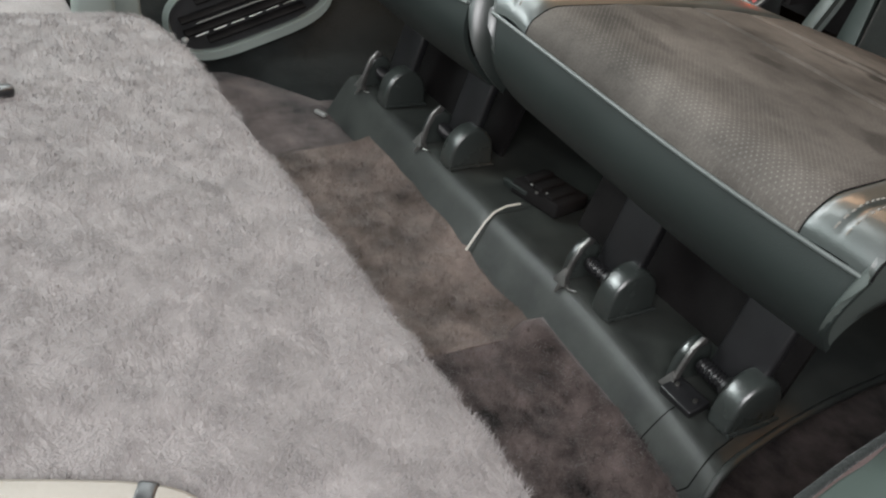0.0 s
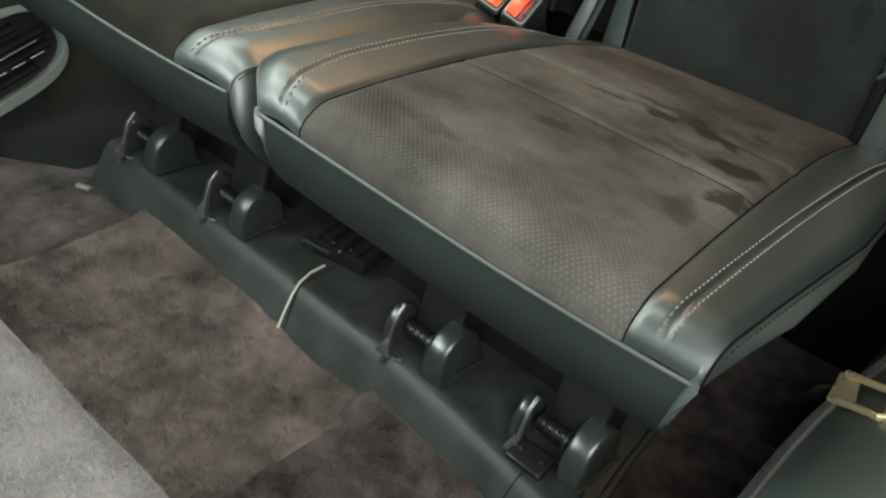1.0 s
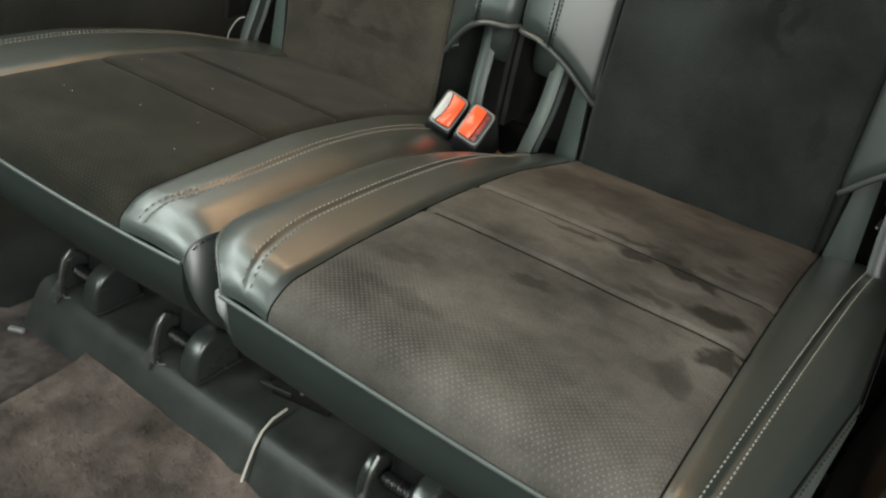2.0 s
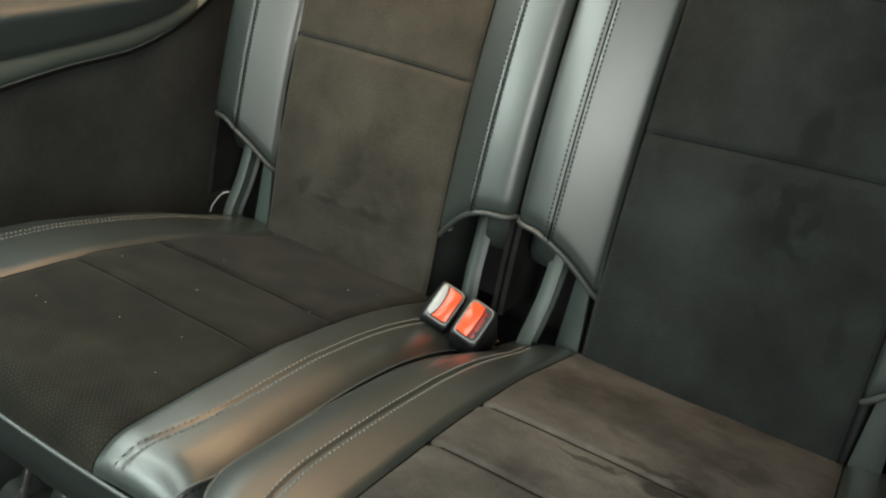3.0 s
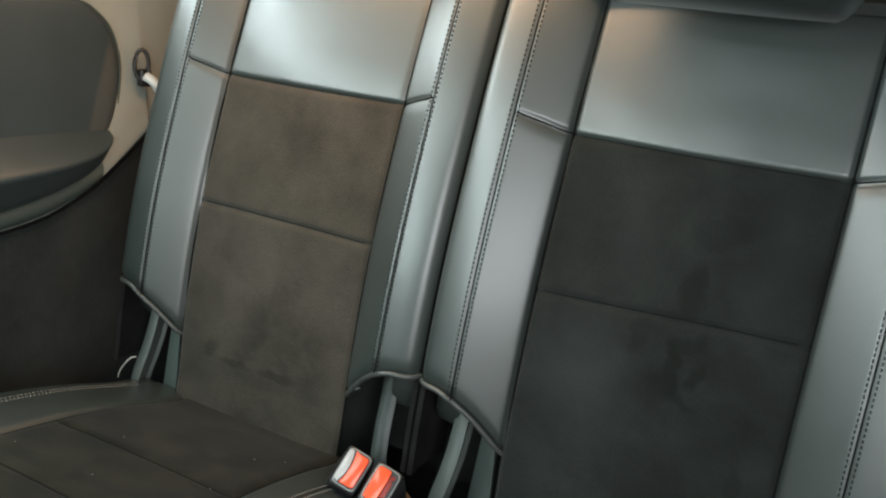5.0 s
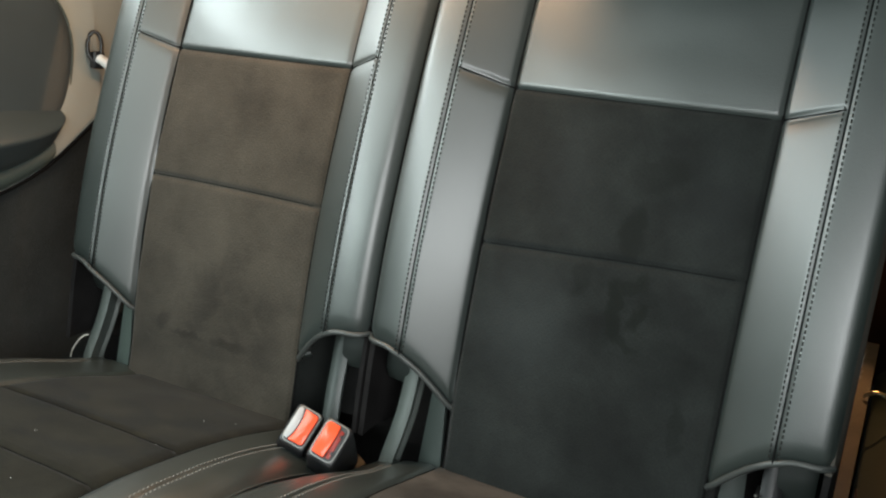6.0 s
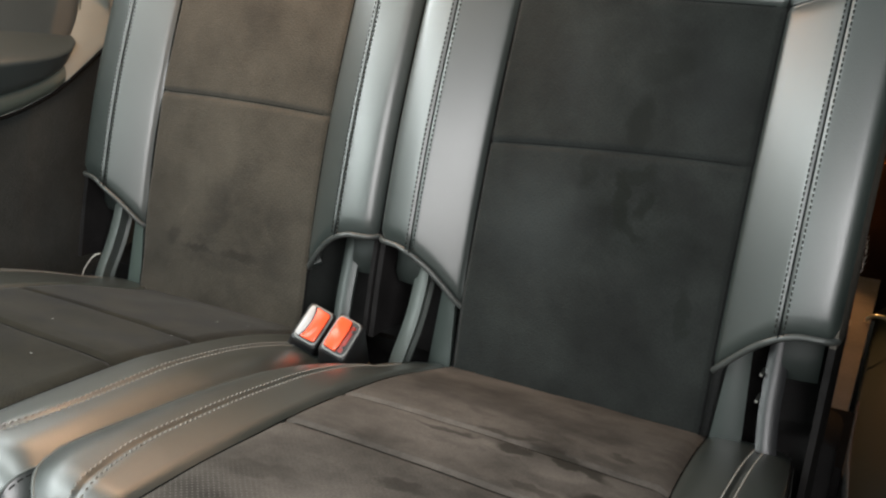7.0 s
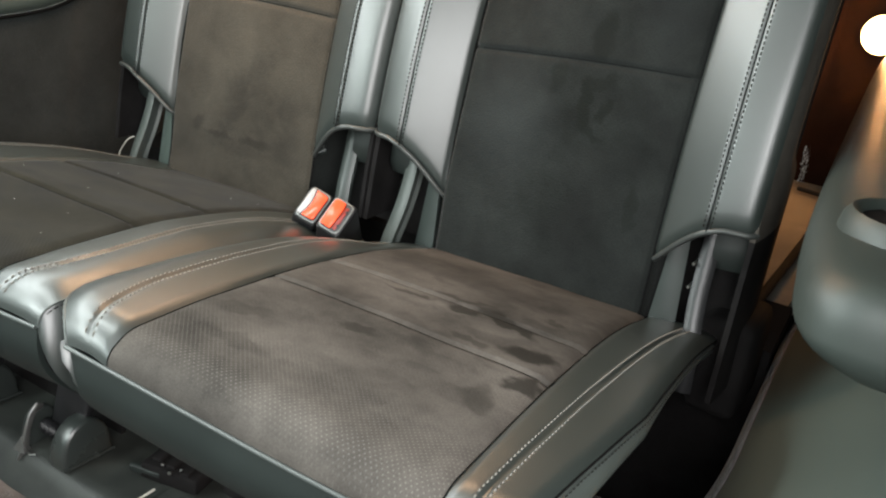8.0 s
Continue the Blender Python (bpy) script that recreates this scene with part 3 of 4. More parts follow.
    shell("back_insert", lambda s, v: (CX + s, back_y(s, 0.315 + v * (seam_z(s) - 0.315)), 0.315 + v * (seam_z(s) - 0.315)), dense(-INS, INS, 30, (-INS + 0.004, INS - 0.004)), dense(0, 1, 30, (1,), 0.014), 0.05, SUEDE if outer > 0 else SUEDE_WARM_LIT, seat, "charcoal suede lower back panel" if outer > 0 else "suede lower back panel browned by warm light in its colour", hint=(0, -1, 0))
    shell("back_insert", lambda s, v: (CX + s, back_y(s, seam_z(s) + v * (0.765 - seam_z(s))), seam_z(s) + v * (0.765 - seam_z(s))), dense(-INS, INS, 30, (-INS + 0.004, INS - 0.004)), dense(0, 1, 18, (0, 1), 0.024), 0.05, SUEDE if outer > 0 else SUEDE_WARM_LIT, seat, "charcoal suede upper back panel" if outer > 0 else "suede upper back panel browned by warm light in its colour", hint=(0, -1, 0))
    shell("back_top_panel", lambda s, z: (CX + s, back_y(s, z), z), dense(-INS, INS, 24, (-INS + 0.004, INS - 0.004)), dense(0.765, 0.925, 18, (0.765,)), 0.05, LEATHER, seat, "smooth black leather upper back panel", hint=(0, -1, 0))

    tube("seam", [(CX + u, back_y(u, seam_z(u)) + 0.0004, seam_z(u)) for u in dense(-INS, INS, 24)], 0.0010, SEAM, seat)
    tube("seam", [(CX + u, back_y(u, 0.765) + 0.0004, 0.765) for u in dense(-INS, INS, 24)], 0.0010, SEAM, seat)

    def hem(a):
        k = (a - INS) / (EDGE - INS)
        return 0.415 + 0.063 * math.sin(min(1, k * 1.3) * math.pi / 2)
    for sg in (-1, 1):
        def bolster(k, v, sg=sg):
            a = INS + k * (edge(sg) - INS)
            z = hem(a) + v * (0.925 - hem(a))
            return (CX + sg * a, back_y(sg * a, z) + 0.007 * max(0.0, 1 - (z - hem(a)) / 0.016) ** 2, z)
        r = (rg(sg) - INS) / (edge(sg) - INS)
        bol = shell("back_bolster", bolster, dense(0, 1, 26, (r, 0.03), 0.025), dense(0, 1, 44, (0.70,), 0.012), 0.014, LEATHER, seat, "black leather side bolster", hint=(0, -1, 0))
        tube("seam", [(CX + sg * INS, back_y(INS, z) - 0.0004, z) for z in dense(0.33, 0.92, 40)], 0.0012, SEAM, bol)
        tube("seam", [(CX + sg * rg(sg), back_y(sg * rg(sg), z) - 0.0001, z) for z in dense(hem(rg(sg)), 0.92, 40)], 0.0009, SEAM, bol)
        tube("seam", [(CX + sg * (INS + k * (rg(sg) - INS)), back_y(sg * (INS + k * (rg(sg) - INS)), 0.765 + 0.018 * k) + 0.0002, 0.765 + 0.018 * k) for k in dense(0, 0.97, 10)], 0.0013, SEAM, bol)
        tube("hem", [(CX + sg * a, back_y(sg * a, hem(a)) + 0.003, hem(a) - 0.001) for a in dense(INS, edge(sg), 20)], 0.0033, HEMLEATHER, bol, "rolled leather hem")
        for dd in (-0.0040, 0.0040):
            def row(z, dd=dd, sg=sg):
                a = rg(sg) + dd
                return (CX + sg * a, back_y(sg * a, z), z), (0, -1, 0)
            stitches("stitching", row, np.arange(hem(rg(sg)) + 0.004, 0.92, 0.0052), 0.0034, STITCH_DARK, bol)
        # outer side of the backrest, wrapping backwards
        # on the right, black cloth below z 0.47 also holds the shade there
        for z_lo, z_hi, stuff_, tag in (((0.29, 0.47, BLACKCLOTH, ""), (0.47, 0.925, FELT, "grey-brown felt side of the back")) if sg == outer > 0 else ((0.36, 0.925, BLACKCLOTH, ""),)):
            shell("back_side", lambda v, z, sg=sg: (CX + sg * (edge(sg) + 0.004 * math.sin(math.pi * v)), back_y(sg * edge(sg), z) + (0.080 + (0.050 / (1 + math.exp((z - 0.540) / 0.006)) if sg == outer > 0 else 0.0)) * v, z), dense(0, 1, 8), dense(z_lo, z_hi, 50), 0.006, stuff_, seat, tag, hint=(sg, 0, 0))
        # foam side below the hem
        shell("back_lower_side", lambda v, z, sg=sg: (CX + sg * (INS - 0.001 + 0.016 * v), yi(z) + 0.008 + 0.06 * v ** 1.5, z), dense(0, 1, 8), dense(0.315, 0.455, 10), 0.006, SUEDE, seat, hint=(sg, -1, 0))
        # flat hinge arm, filler wedge and hinge plate below the hem
        mid = curve([(0.28, 0.210), (0.33, 0.207), (0.37, 0.201), (0.40, 0.198), (0.50, 0.196)])
        deep = curve([(0.28, 0.500), (0.34, 0.506), (0.38, 0.518), (0.43, 0.532), (0.50, 0.545)])
        # arm and wedge colours differ by side: their light and shade are in them
        shell("hinge_arm", lambda u, z, sg=sg: (CX + sg * (mid(z) + 0.0095 * u), deep(z) + 0.003 * u * u + 0.002 * u, z), dense(-1, 1, 9), dense(0.285, 0.50, 18), 0.026, BLACK if sg == outer > 0 else HINGE_LIT if sg == -1 else HINGE_SHADED, seat, "bent flat hinge arm", hint=(0, -1, 0))
        if sg == outer or outer > 0:
            shell("filler_wedge", lambda u, z, sg=sg: (CX + sg * (0.146 + 0.06 * (z - 0.32) + u * (0.033 - 0.12 * (z - 0.32))), 0.528 + 0.10 * (z - 0.32) + 0.006 * u * u, z), dense(0, 1, 8), dense(0.315, 0.445, 10), 0.006, TRIM if sg == outer < 0 else HINGE_SHADED, seat, "grey-green plastic filler wedge", hint=(0, -1, 0))
        shell("hinge_plate", lambda u, z, sg=sg: (CX + sg * (0.200 + 0.034 * u), 0.534 + 0.006 * u * u + 0.05 * (z - 0.42) + 0.008 * max(0.0, (0.436 - z) / 0.014) ** 2, z), dense(0, 1, 8), dense(0.422, 0.49, 6), 0.010, PLASTIC, seat, "flat black hinge plate", hint=(0, -1, 0))
        if sg == outer > 0:
            for zz in (0.425, 0.398):
                tube("screw", [(CX + 0.1855, 0.524, zz), (CX + 0.1855, 0.545, zz)], 0.0015, METAL, seat, "bright small screw")
    for s_a, s_b, z_a in ((-0.150, 0.150, 0.33), (-edge(-1), -0.150, 0.33), (0.150, EDGE, 0.33)):
        shell("back_board", lambda u, z: (CX + u, yi(z) + (0.075 if outer > 0 else 0.092), z), dense(s_a, s_b, 3), dense(z_a, 0.925, 12), 0.012, BLACKCLOTH, seat, "black carpeted back board", hint=(0, 1, 0))
    shell("back_top", lambda s, v: (CX + s, yi(0.925) - 0.03 + 0.135 * v, 0.925 + 0.02 * math.sin(math.pi * v)), dense(-edge(-1), EDGE, 8), dense(0, 1, 10), 0.012, LEATHER, seat)
    # headrest
    head = shell("headrest", lambda u, v: (CX + 0.13 * math.cos(u) * (0.75 + 0.25 * math.sin(v)), (0.562 if outer > 0 else 0.672) + (0.088 if outer > 0 else 0.058) * math.sin(u) * math.sin(v) ** 0.6, (0.988 if outer > 0 else 1.045) - 0.085 * math.cos(v)),
                 list(np.linspace(0, 2 * math.pi, 33)), list(np.linspace(0.05, math.pi - 0.05, 14)), 0.008, LEATHER, seat, "black leather headrest")
    for sx in (-0.06, 0.06):
        tube("headrest_post", [(CX + sx, 0.672, 0.90), (CX + sx, 0.615 if outer > 0 else 0.672, 0.99)], 0.006, METAL, seat)
    if outer > 0:
        # added block, black so that the gap beside the seat stays dark
        block("dark_filler_block", (0.060, 0.110, 0.120), pose(CX + 0.232, 0.600, 0.305), BLACKCLOTH, seat, "black block added to keep the place beside the seat dark", 0.012)
        rng = random.Random(6)
        vv, ff = [], []
        for k in range(70):
            t = k / 69
            p = Vector((CX + EDGE + 0.003 - 0.006 * rng.random(), 0.672 + 0.018 * math.sin(t * 1.5), 0.548 - 0.045 * t))
            d = Vector((rng.uniform(-0.3, 0.5), rng.uniform(0.3, 1.0), rng.uniform(-0.1, 0.9))).normalized() * rng.uniform(0.004, 0.009)
            q = Vector((0.0006, 0, 0.0004))
            vv += [p - q, p + q, p + d, p + Vector((0, 0.0006, 0))]
            i = 4 * k
            ff += [(i, i + 1, i + 2), (i + 1, i + 3, i + 2), (i + 3, i, i + 2)]
        tagged(solid("frayed_edge", vv, ff, CABLE, seat, "pale frayed carpet edge", smooth=False), kind="stuff")
    # legs
    for lx in (-0.073, 0.101):
        block("leg", (0.056, 0.014, 0.165), pose(CX + lx, 0.182, 0.205, -12), BLACK, seat, "flat black steel leg", 0.004)
    # added black sheet that keeps the space under the cushion in shade
    shell("under_seat_shade", lambda u, v: (CX + u, 0.222 + 0.05 * v, 0.104 + 0.19 * v), dense(-0.200, 0.120, 3), dense(0, 1, 3), 0.006, BLACKCLOTH, seat, "black sheet standing in for the shade under the cushion", hint=(0, -1, 0))
    return seat


right_seat = build_seat(0.250, 1)
left_seat = build_seat(-0.243, -1)

# white lint on the left cushion
random.seed(4)
vs_, fs_ = [], []
for k in range(11):
    u_, y_ = random.uniform(-0.10, 0.14), random.uniform(0.06, 0.48)
    p_, r_, t_ = Vector(turned(u_, y_, top_z(u_, y_) + 0.0006)), random.uniform(0.00025, 0.0005), random.uniform(0, 3.1)
    for a_, b_ in ((2.2, 0), (0, 0.7), (-2.2, 0), (0, -0.7)):
        vs_.append(p_ + Vector((a_ * math.cos(t_) - b_ * math.sin(t_), a_ * math.sin(t_) + b_ * math.cos(t_), 0)) * r_)
    vs_.append(p_ + Vector((0, 0, r_)))
    i_ = 5 * k
    fs_ += [(i_, i_ + 1, i_ + 4), (i_ + 1, i_ + 2, i_ + 4), (i_ + 2, i_ + 3, i_ + 4), (i_ + 3, i_, i_ + 4), (i_ + 3, i_ + 2, i_ + 1, i_)]
tagged(solid("lint", vs_, fs_, BRIGHTPL, None, smooth=False), "white lint specks lying on the suede cushion", "lint", kind="stuff")

# ---- shell of the cabin ----
def wall(name, f, us, vs, thick, mat, hint, label, category="wall"):
    return tagged(shell(name, f, us, vs, thick, mat, None, hint=hint), label, category, kind="structure")


def emitter(name, colour, strength):
    m = bpy.data.materials.new(name)
    m.use_nodes = True
    b = m.node_tree.nodes["Principled BSDF"]
    b.inputs["Base Color"].default_value = (*colour, 1)
    b.inputs["Emission Color"].default_value = (*colour, 1)
    b.inputs["Emission Strength"].default_value = strength
    return m


GLASS = bpy.data.materials.new("tinted_glass")
GLASS.use_nodes = True
_g = GLASS.node_tree.nodes["Principled BSDF"]
_g.inputs["Transmission Weight"].default_value, _g.inputs["Roughness"].default_value = 1.0, 0.02
_g.inputs["Base Color"].default_value = (0.75, 0.82, 0.78, 1)
PRIVACY = bpy.data.materials.new("privacy_glass")
PRIVACY.use_nodes = True
_p = PRIVACY.node_tree.nodes["Principled BSDF"]
_p.inputs["Transmission Weight"].default_value, _p.inputs["Roughness"].default_value = 1.0, 0.02
_p.inputs["Base Color"].default_value = (0.30, 0.34, 0.32, 1)
SANDCARPET = material("beige_cargo_carpet", (0.20, 0.175, 0.145), 1.0, var=0.2, scale=14, fine=420, bump=0.9, dist=0.002, sheen=0.2, spec=0.1)

# front line of the plastic cover, against which the carpets ride up
cover_line = lambda x: 0.098 - 0.034 * max(0.0, (x - 0.12) / 0.28) ** 1.5


def floor_z(x, y):
    return 0.036 + 0.010 * min(1.0, max(0.0, (x - 0.11) / 0.04)) + 0.005 * noise.noise((x * 7, y * 7, 0)) + 0.022 * dip(y - cover_line(x) - 0.006, 0.022) * min(1.0, max(0.0, (x - 0.122) / 0.026))


def mat_z(x, y):
    return 0.043 + 0.014 * max(0, (0.10 - x) / 0.375) + 0.005 * noise.noise((x * 9, y * 9, 9)) + 0.003 * noise.noise((x * 26, y * 12, 3)) + 0.011 * max(0, (y - 0.06) / 0.045) ** 2


wall("floor", lambda x, y: (x, y, floor_z(x, y)), dense(-0.80, 0.80, 70), sorted([*np.linspace(-1.6, -0.1, 30), *np.linspace(-0.09, 0.16, 40), *np.linspace(0.18, 0.6, 12)]), 0.03, CARPET, (0, 0, 1), "dark brown carpeted footwell floor", "floor")
wall("cargo_floor", lambda x, y: (x, y, 0.330 + 0.003 * noise.noise((x * 9, y * 9, 5))), dense(-0.80, 0.512, 20), dense(0.748, 1.5, 20), 0.04, SANDCARPET, (0, 0, 1), "beige carpeted cargo floor", "floor")
# added black closure: keeps lamp light out from under the seats
wall("cargo_step", lambda x, v: (x, 0.655 + 0.092 * max(0.0, (v - 0.8) / 0.2), 0.30 * min(1.0, v / 0.8) + 0.031 * max(0.0, (v - 0.8) / 0.2)), dense(-0.80, 0.520, 4), dense(0.0, 1.0, 11), 0.02, BLACKCLOTH, (0, -1, 0), "black step added behind the seats to keep the gap dark", "floor")
wall("ceiling", lambda x, y: (x, y, 1.15 - 0.05 * (x / 0.8) ** 2), dense(-0.80, 0.80, 14), dense(-1.6, 1.5, 8), 0.03, LINER, (0, 0, -1), "grey fabric headliner", "ceiling")
mat = wall("floor_mat", lambda x, y: (x, y, mat_z(x, y)), dense(-0.275, 0.150, 40), dense(-0.45, 0.106, 36), 0.012, MATPILE, (0, 0, 1), "red-brown carpet mat lying on the footwell floor", "mat")

# floor cover under the seats, with hinge covers and latches
trim_z = lambda y: float(np.interp(y, [0.07, 0.086, 0.111, 0.117, 0.124, 0.48], [0.040, 0.046, 0.092, 0.0995, 0.1030, 0.106]))
tr = thing("floor_cover", (0.0, 0.28, 0.03), "dark moulded plastic floor cover below the seats", "trim", kind="structure")


cover_end = curve([(0.0, 0.436), (0.062, 0.424), (0.127, 0.409), (0.168, 0.402), (0.21, 0.396), (0.308, 0.388), (0.52, 0.384)])      # its right edge


def cover_f(x, v):
    y0 = 0.098 - 0.034 * max(0.0, (x - 0.12) / 0.28) ** 1.5
    y = y0 * (1 - v) + 0.50 * v
    k = max(0.0, (x - 0.30) / 0.125)
    return (x if x < 0.30 else 0.30 + k * (cover_end(y) - 0.30), y, trim_z(0.086 * (1 - v) + 0.48 * v) - 0.0025 * dip(x + 0.005, 0.004) - 0.004 * max(0.0, (k - 0.86) / 0.14) ** 2)


shell("cover", cover_f, dense(-0.40, 0.425, 50, (-0.005,)), [0, 0.02, 0.04, 0.055, 0.0635, 0.069, 0.074, 0.079, 0.087, 0.0965, 0.12, 0.15, 0.2, 0.3, 0.4, 0.7, 1], 0.02, COVER, tr, "scuffed dark grey plastic cover")
hatch = [(0.336, 0.088), (0.340, 0.081), (0.398, 0.076), (0.403, 0.080), (0.392, 0.134), (0.388, 0.138), (0.346, 0.142), (0.343, 0.139)]
hz = lambda x, y: trim_z(0.086 + 0.9 * (y - (0.098 - 0.034 * max(0.0, (x - 0.12) / 0.28) ** 1.5))) + 0.0022
hl = []
for (xa, ya), (xb, yb) in zip(hatch, hatch[1:] + hatch[:1]):
    hl += [(xa + (xb - xa) * k / 8, ya + (yb - ya) * k / 8) for k in range(8)]
tube("hatch_joint", [(x, y, hz(x, y)) for x, y in hl], 0.0006, SEAM, tr, "dark joint of a small lid", 6, closed=True)
tube("cover_rim", [(cover_end(y) + 0.001, y, trim_z(0.086 + 0.9 * (y - 0.064)) - 0.001) for y in dense(0.064, 0.48, 40)], 0.0042, COVER, tr, "thin raised rim at the end of the cover", 8)
IN_YZ = Matrix(((0, 0, 1, 0), (1, 0, 0, 0), (0, 1, 0, 0), (0, 0, 0, 1)))
for hx in (-0.285, -0.104, 0.216, 0.388):
    D = [(0.0, 0.0)] + [(0.033 - 0.033 * math.cos(a), 0.014 + 0.042 * math.sin(a)) for a in np.linspace(0, math.pi, 14)] + [(0.070, 0.0)]
    prism("hinge_cover", D, 0.026, Matrix.Translation((hx - 0.026, 0.128, 0.103)) @ IN_YZ, HOUSING, tr, "rounded black plastic hinge cover", 0.005, 3)
    tube("striker_bar", [(hx - 0.066, 0.152, 0.130), (hx - 0.022, 0.152, 0.130)], 0.0075, BLACK, tr, "black striker bar")
    tube("collar", [(hx - 0.034, 0.152, 0.130), (hx - 0.030, 0.152, 0.130)], 0.0105, COIL, tr, "", 12)
    coil = [(hx - 0.064 + 0.030 * k / 84, 0.152 + 0.0080 * math.cos(k * 0.6), 0.130 + 0.0080 * math.sin(k * 0.6)) for k in range(85)]
    tube("spring", coil, 0.0011, BLACK, tr, "coil spring on the bar", 5)
    D2 = [(-0.008, -0.008), (-0.001, 0.008), (0.003, 0.028), (0.009, 0.048), (0.020, 0.059), (0.028, 0.055), (0.026, 0.050), (0.017, 0.047), (0.010, 0.028), (0.007, 0.008), (0.013, -0.002), (0.004, 0.001)]
    prism("latch_hook", D2, 0.004, Matrix.Translation((hx - 0.073, 0.126, 0.101)) @ IN_YZ, STEELHOOK, tr, "worn steel latch hook", 0.0008)
    tube("barb", [(hx - 0.070, 0.128, 0.107), (hx - 0.060, 0.127, 0.103), (hx - 0.052, 0.130, 0.105)], 0.0014, STEELHOOK, tr, "bent wire end of the hook", 6)
    foot = [Vector(p) for p in ((hx - 0.081, 0.120, 0.1045), (hx - 0.062, 0.122, 0.1045), (hx - 0.074, 0.127, 0.122))]
    solid("hook_foot", [*foot, *[p + Vector((0, 0.002, 0)) for p in foot]], [(0, 1, 2), (5, 4, 3), (0, 3, 4, 1), (1, 4, 5, 2), (2, 5, 3, 0)], STEELHOOK, tr, "bright three-cornered foot of the hook", smooth=False)
    D3 = [(0.0, 0.0)] + [(0.022 - 0.022 * math.cos(a), 0.014 + 0.034 * math.sin(a)) for a in np.linspace(0, math.pi, 12)] + [(0.046, 0.0)]
    prism("latch_cheek", D3, 0.013, Matrix.Translation((hx - 0.087, 0.134, 0.102)) @ IN_YZ, HOUSING, tr, "rounded black latch cheek", 0.004, 3)
    tube("moulded_ridge", [(hx + 0.0005, 0.130, 0.106), (hx + 0.0015, 0.160, 0.1075), (hx + 0.0015, 0.196, 0.1075)], 0.0022, HOUSING, tr, "", 6)
    if hx > 0.3:
        block("latch_foot", (0.040, 0.026, 0.010), pose(hx - 0.052, 0.126, 0.108, 14), BLACK, tr, "glossy black latch foot", 0.002)
        for dx in (-0.064, -0.040):
            tube("rivet", [(hx + dx, 0.126, 0.112), (hx + dx, 0.126, 0.1155)], 0.0022, METAL, tr, "bright rivet", 8)

# socket and thin cable between the seats
sock = thing("wiring_socket", (-0.005, 0.215, 0.106), "black wiring connector clipped to the floor cover", "socket")
block("socket_body", (0.075, 0.060, 0.020), pose(-0.005, 0.215, 0.117, 0, 0, 12), BLACKCLOTH, sock, "", 0.003)
for k in range(3):
    block("rib", (0.012, 0.045, 0.005), pose(-0.028 + 0.022 * k, 0.213, 0.1285, 0, 0, 12), BLACKCLOTH, sock, "", 0.0015)
block("clip", (0.040, 0.006, 0.012), pose(-0.030, 0.182, 0.115, 20, 0, 12), PLASTIC, sock, "", 0.001)
for dx, dy in ((-0.012, 0.190), (0.012, 0.196), (0.006, 0.184)):
    block("contact", (0.004, 0.003, 0.003), pose(dx, dy, 0.1285, 0, 0, 12), METAL, sock, "bright contact", 0.0008)
tagged(tube("thin_cable", [(-0.004, 0.172, 0.1085), (-0.003, 0.150, 0.1085), (0.000, 0.132, 0.1045), (0.002, 0.120, 0.094), (0.004, 0.108, 0.076), (0.006, 0.098, 0.060)], 0.0015, CABLE, None), "thin pale cable over the floor cover edge", "cable")
tagged(block("clip_tab", (0.022, 0.008, 0.006), pose(-0.398, 0.088, 0.045, 0, 0, 25), GREYPL, None, "", 0.002), "small pale plastic clip at the carpet edge", "clip")

# folded second-row seat, carpet side up
fold = thing("folded_seat", (0.30, -0.50, 0.036), "folded second-row seat with grey carpeted back", "car seat", "second-row seats")


def carpet_z(x, y):
    return 0.312 - 0.018 * max(0, (y + 0.238) / 0.018) ** 2 - 0.02 * max(0, (-0.105 - x) / 0.04) ** 2 + 0.0022 * noise.noise((x * 9, y * 9, 2))


def carpet_edge(x):
    return -0.221 + 0.0025 * noise.noise((x * 12, 0.3, 1.0)) - 0.021 * max(0.0, (-0.03 - x) / 0.08) ** 2


shell("carpet_back", lambda x, v: (x, -0.95 + v * (carpet_edge(x) + 0.95), carpet_z(x, -0.95 + v * (carpet_edge(x) + 0.95) + (-0.221 - carpet_edge(x)))), dense(-0.145, 0.64, 54), sorted([*np.linspace(0, 0.96, 40), 0.97, 0.98, 0.99, 1.0]), 0.018, GREYCARPET, fold, "grey fuzzy carpet backing")
block("seat_body", (0.66, 0.60, 0.262), pose(0.27, -0.60, 0.166), BLACK, fold, "", 0.03, 3)
oval = [(0.066 * math.copysign(abs(math.cos(a)) ** 0.6, math.cos(a)), 0.030 * math.copysign(abs(math.sin(a)) ** 0.6, math.sin(a))) for a in np.linspace(0, 2 * math.pi, 33)[:-1]]
latch = prism("latch_bezel", oval, 0.008, pose(0.452, -0.435, 0.309, 0, 0, 68), BEIGE, fold, "beige plastic latch bezel", 0.003)
block("latch_slot", (0.010, 0.014, 0.004), pose(0.446, -0.392, 0.3155, 0, 0, 60), BLACK, fold, "", 0.002)
block("hook", (0.010, 0.022, 0.010), pose(0.050, -0.392, 0.315, 0, 10, 20), BLACK, fold, "black plastic hook", 0.003)
tube("strap", [(0.050, -0.398, 0.316), (0.035, -0.43, 0.3155), (0.020, -0.48, 0.3155)], 0.003, GREYPL, fold, "", 8, 0.5)

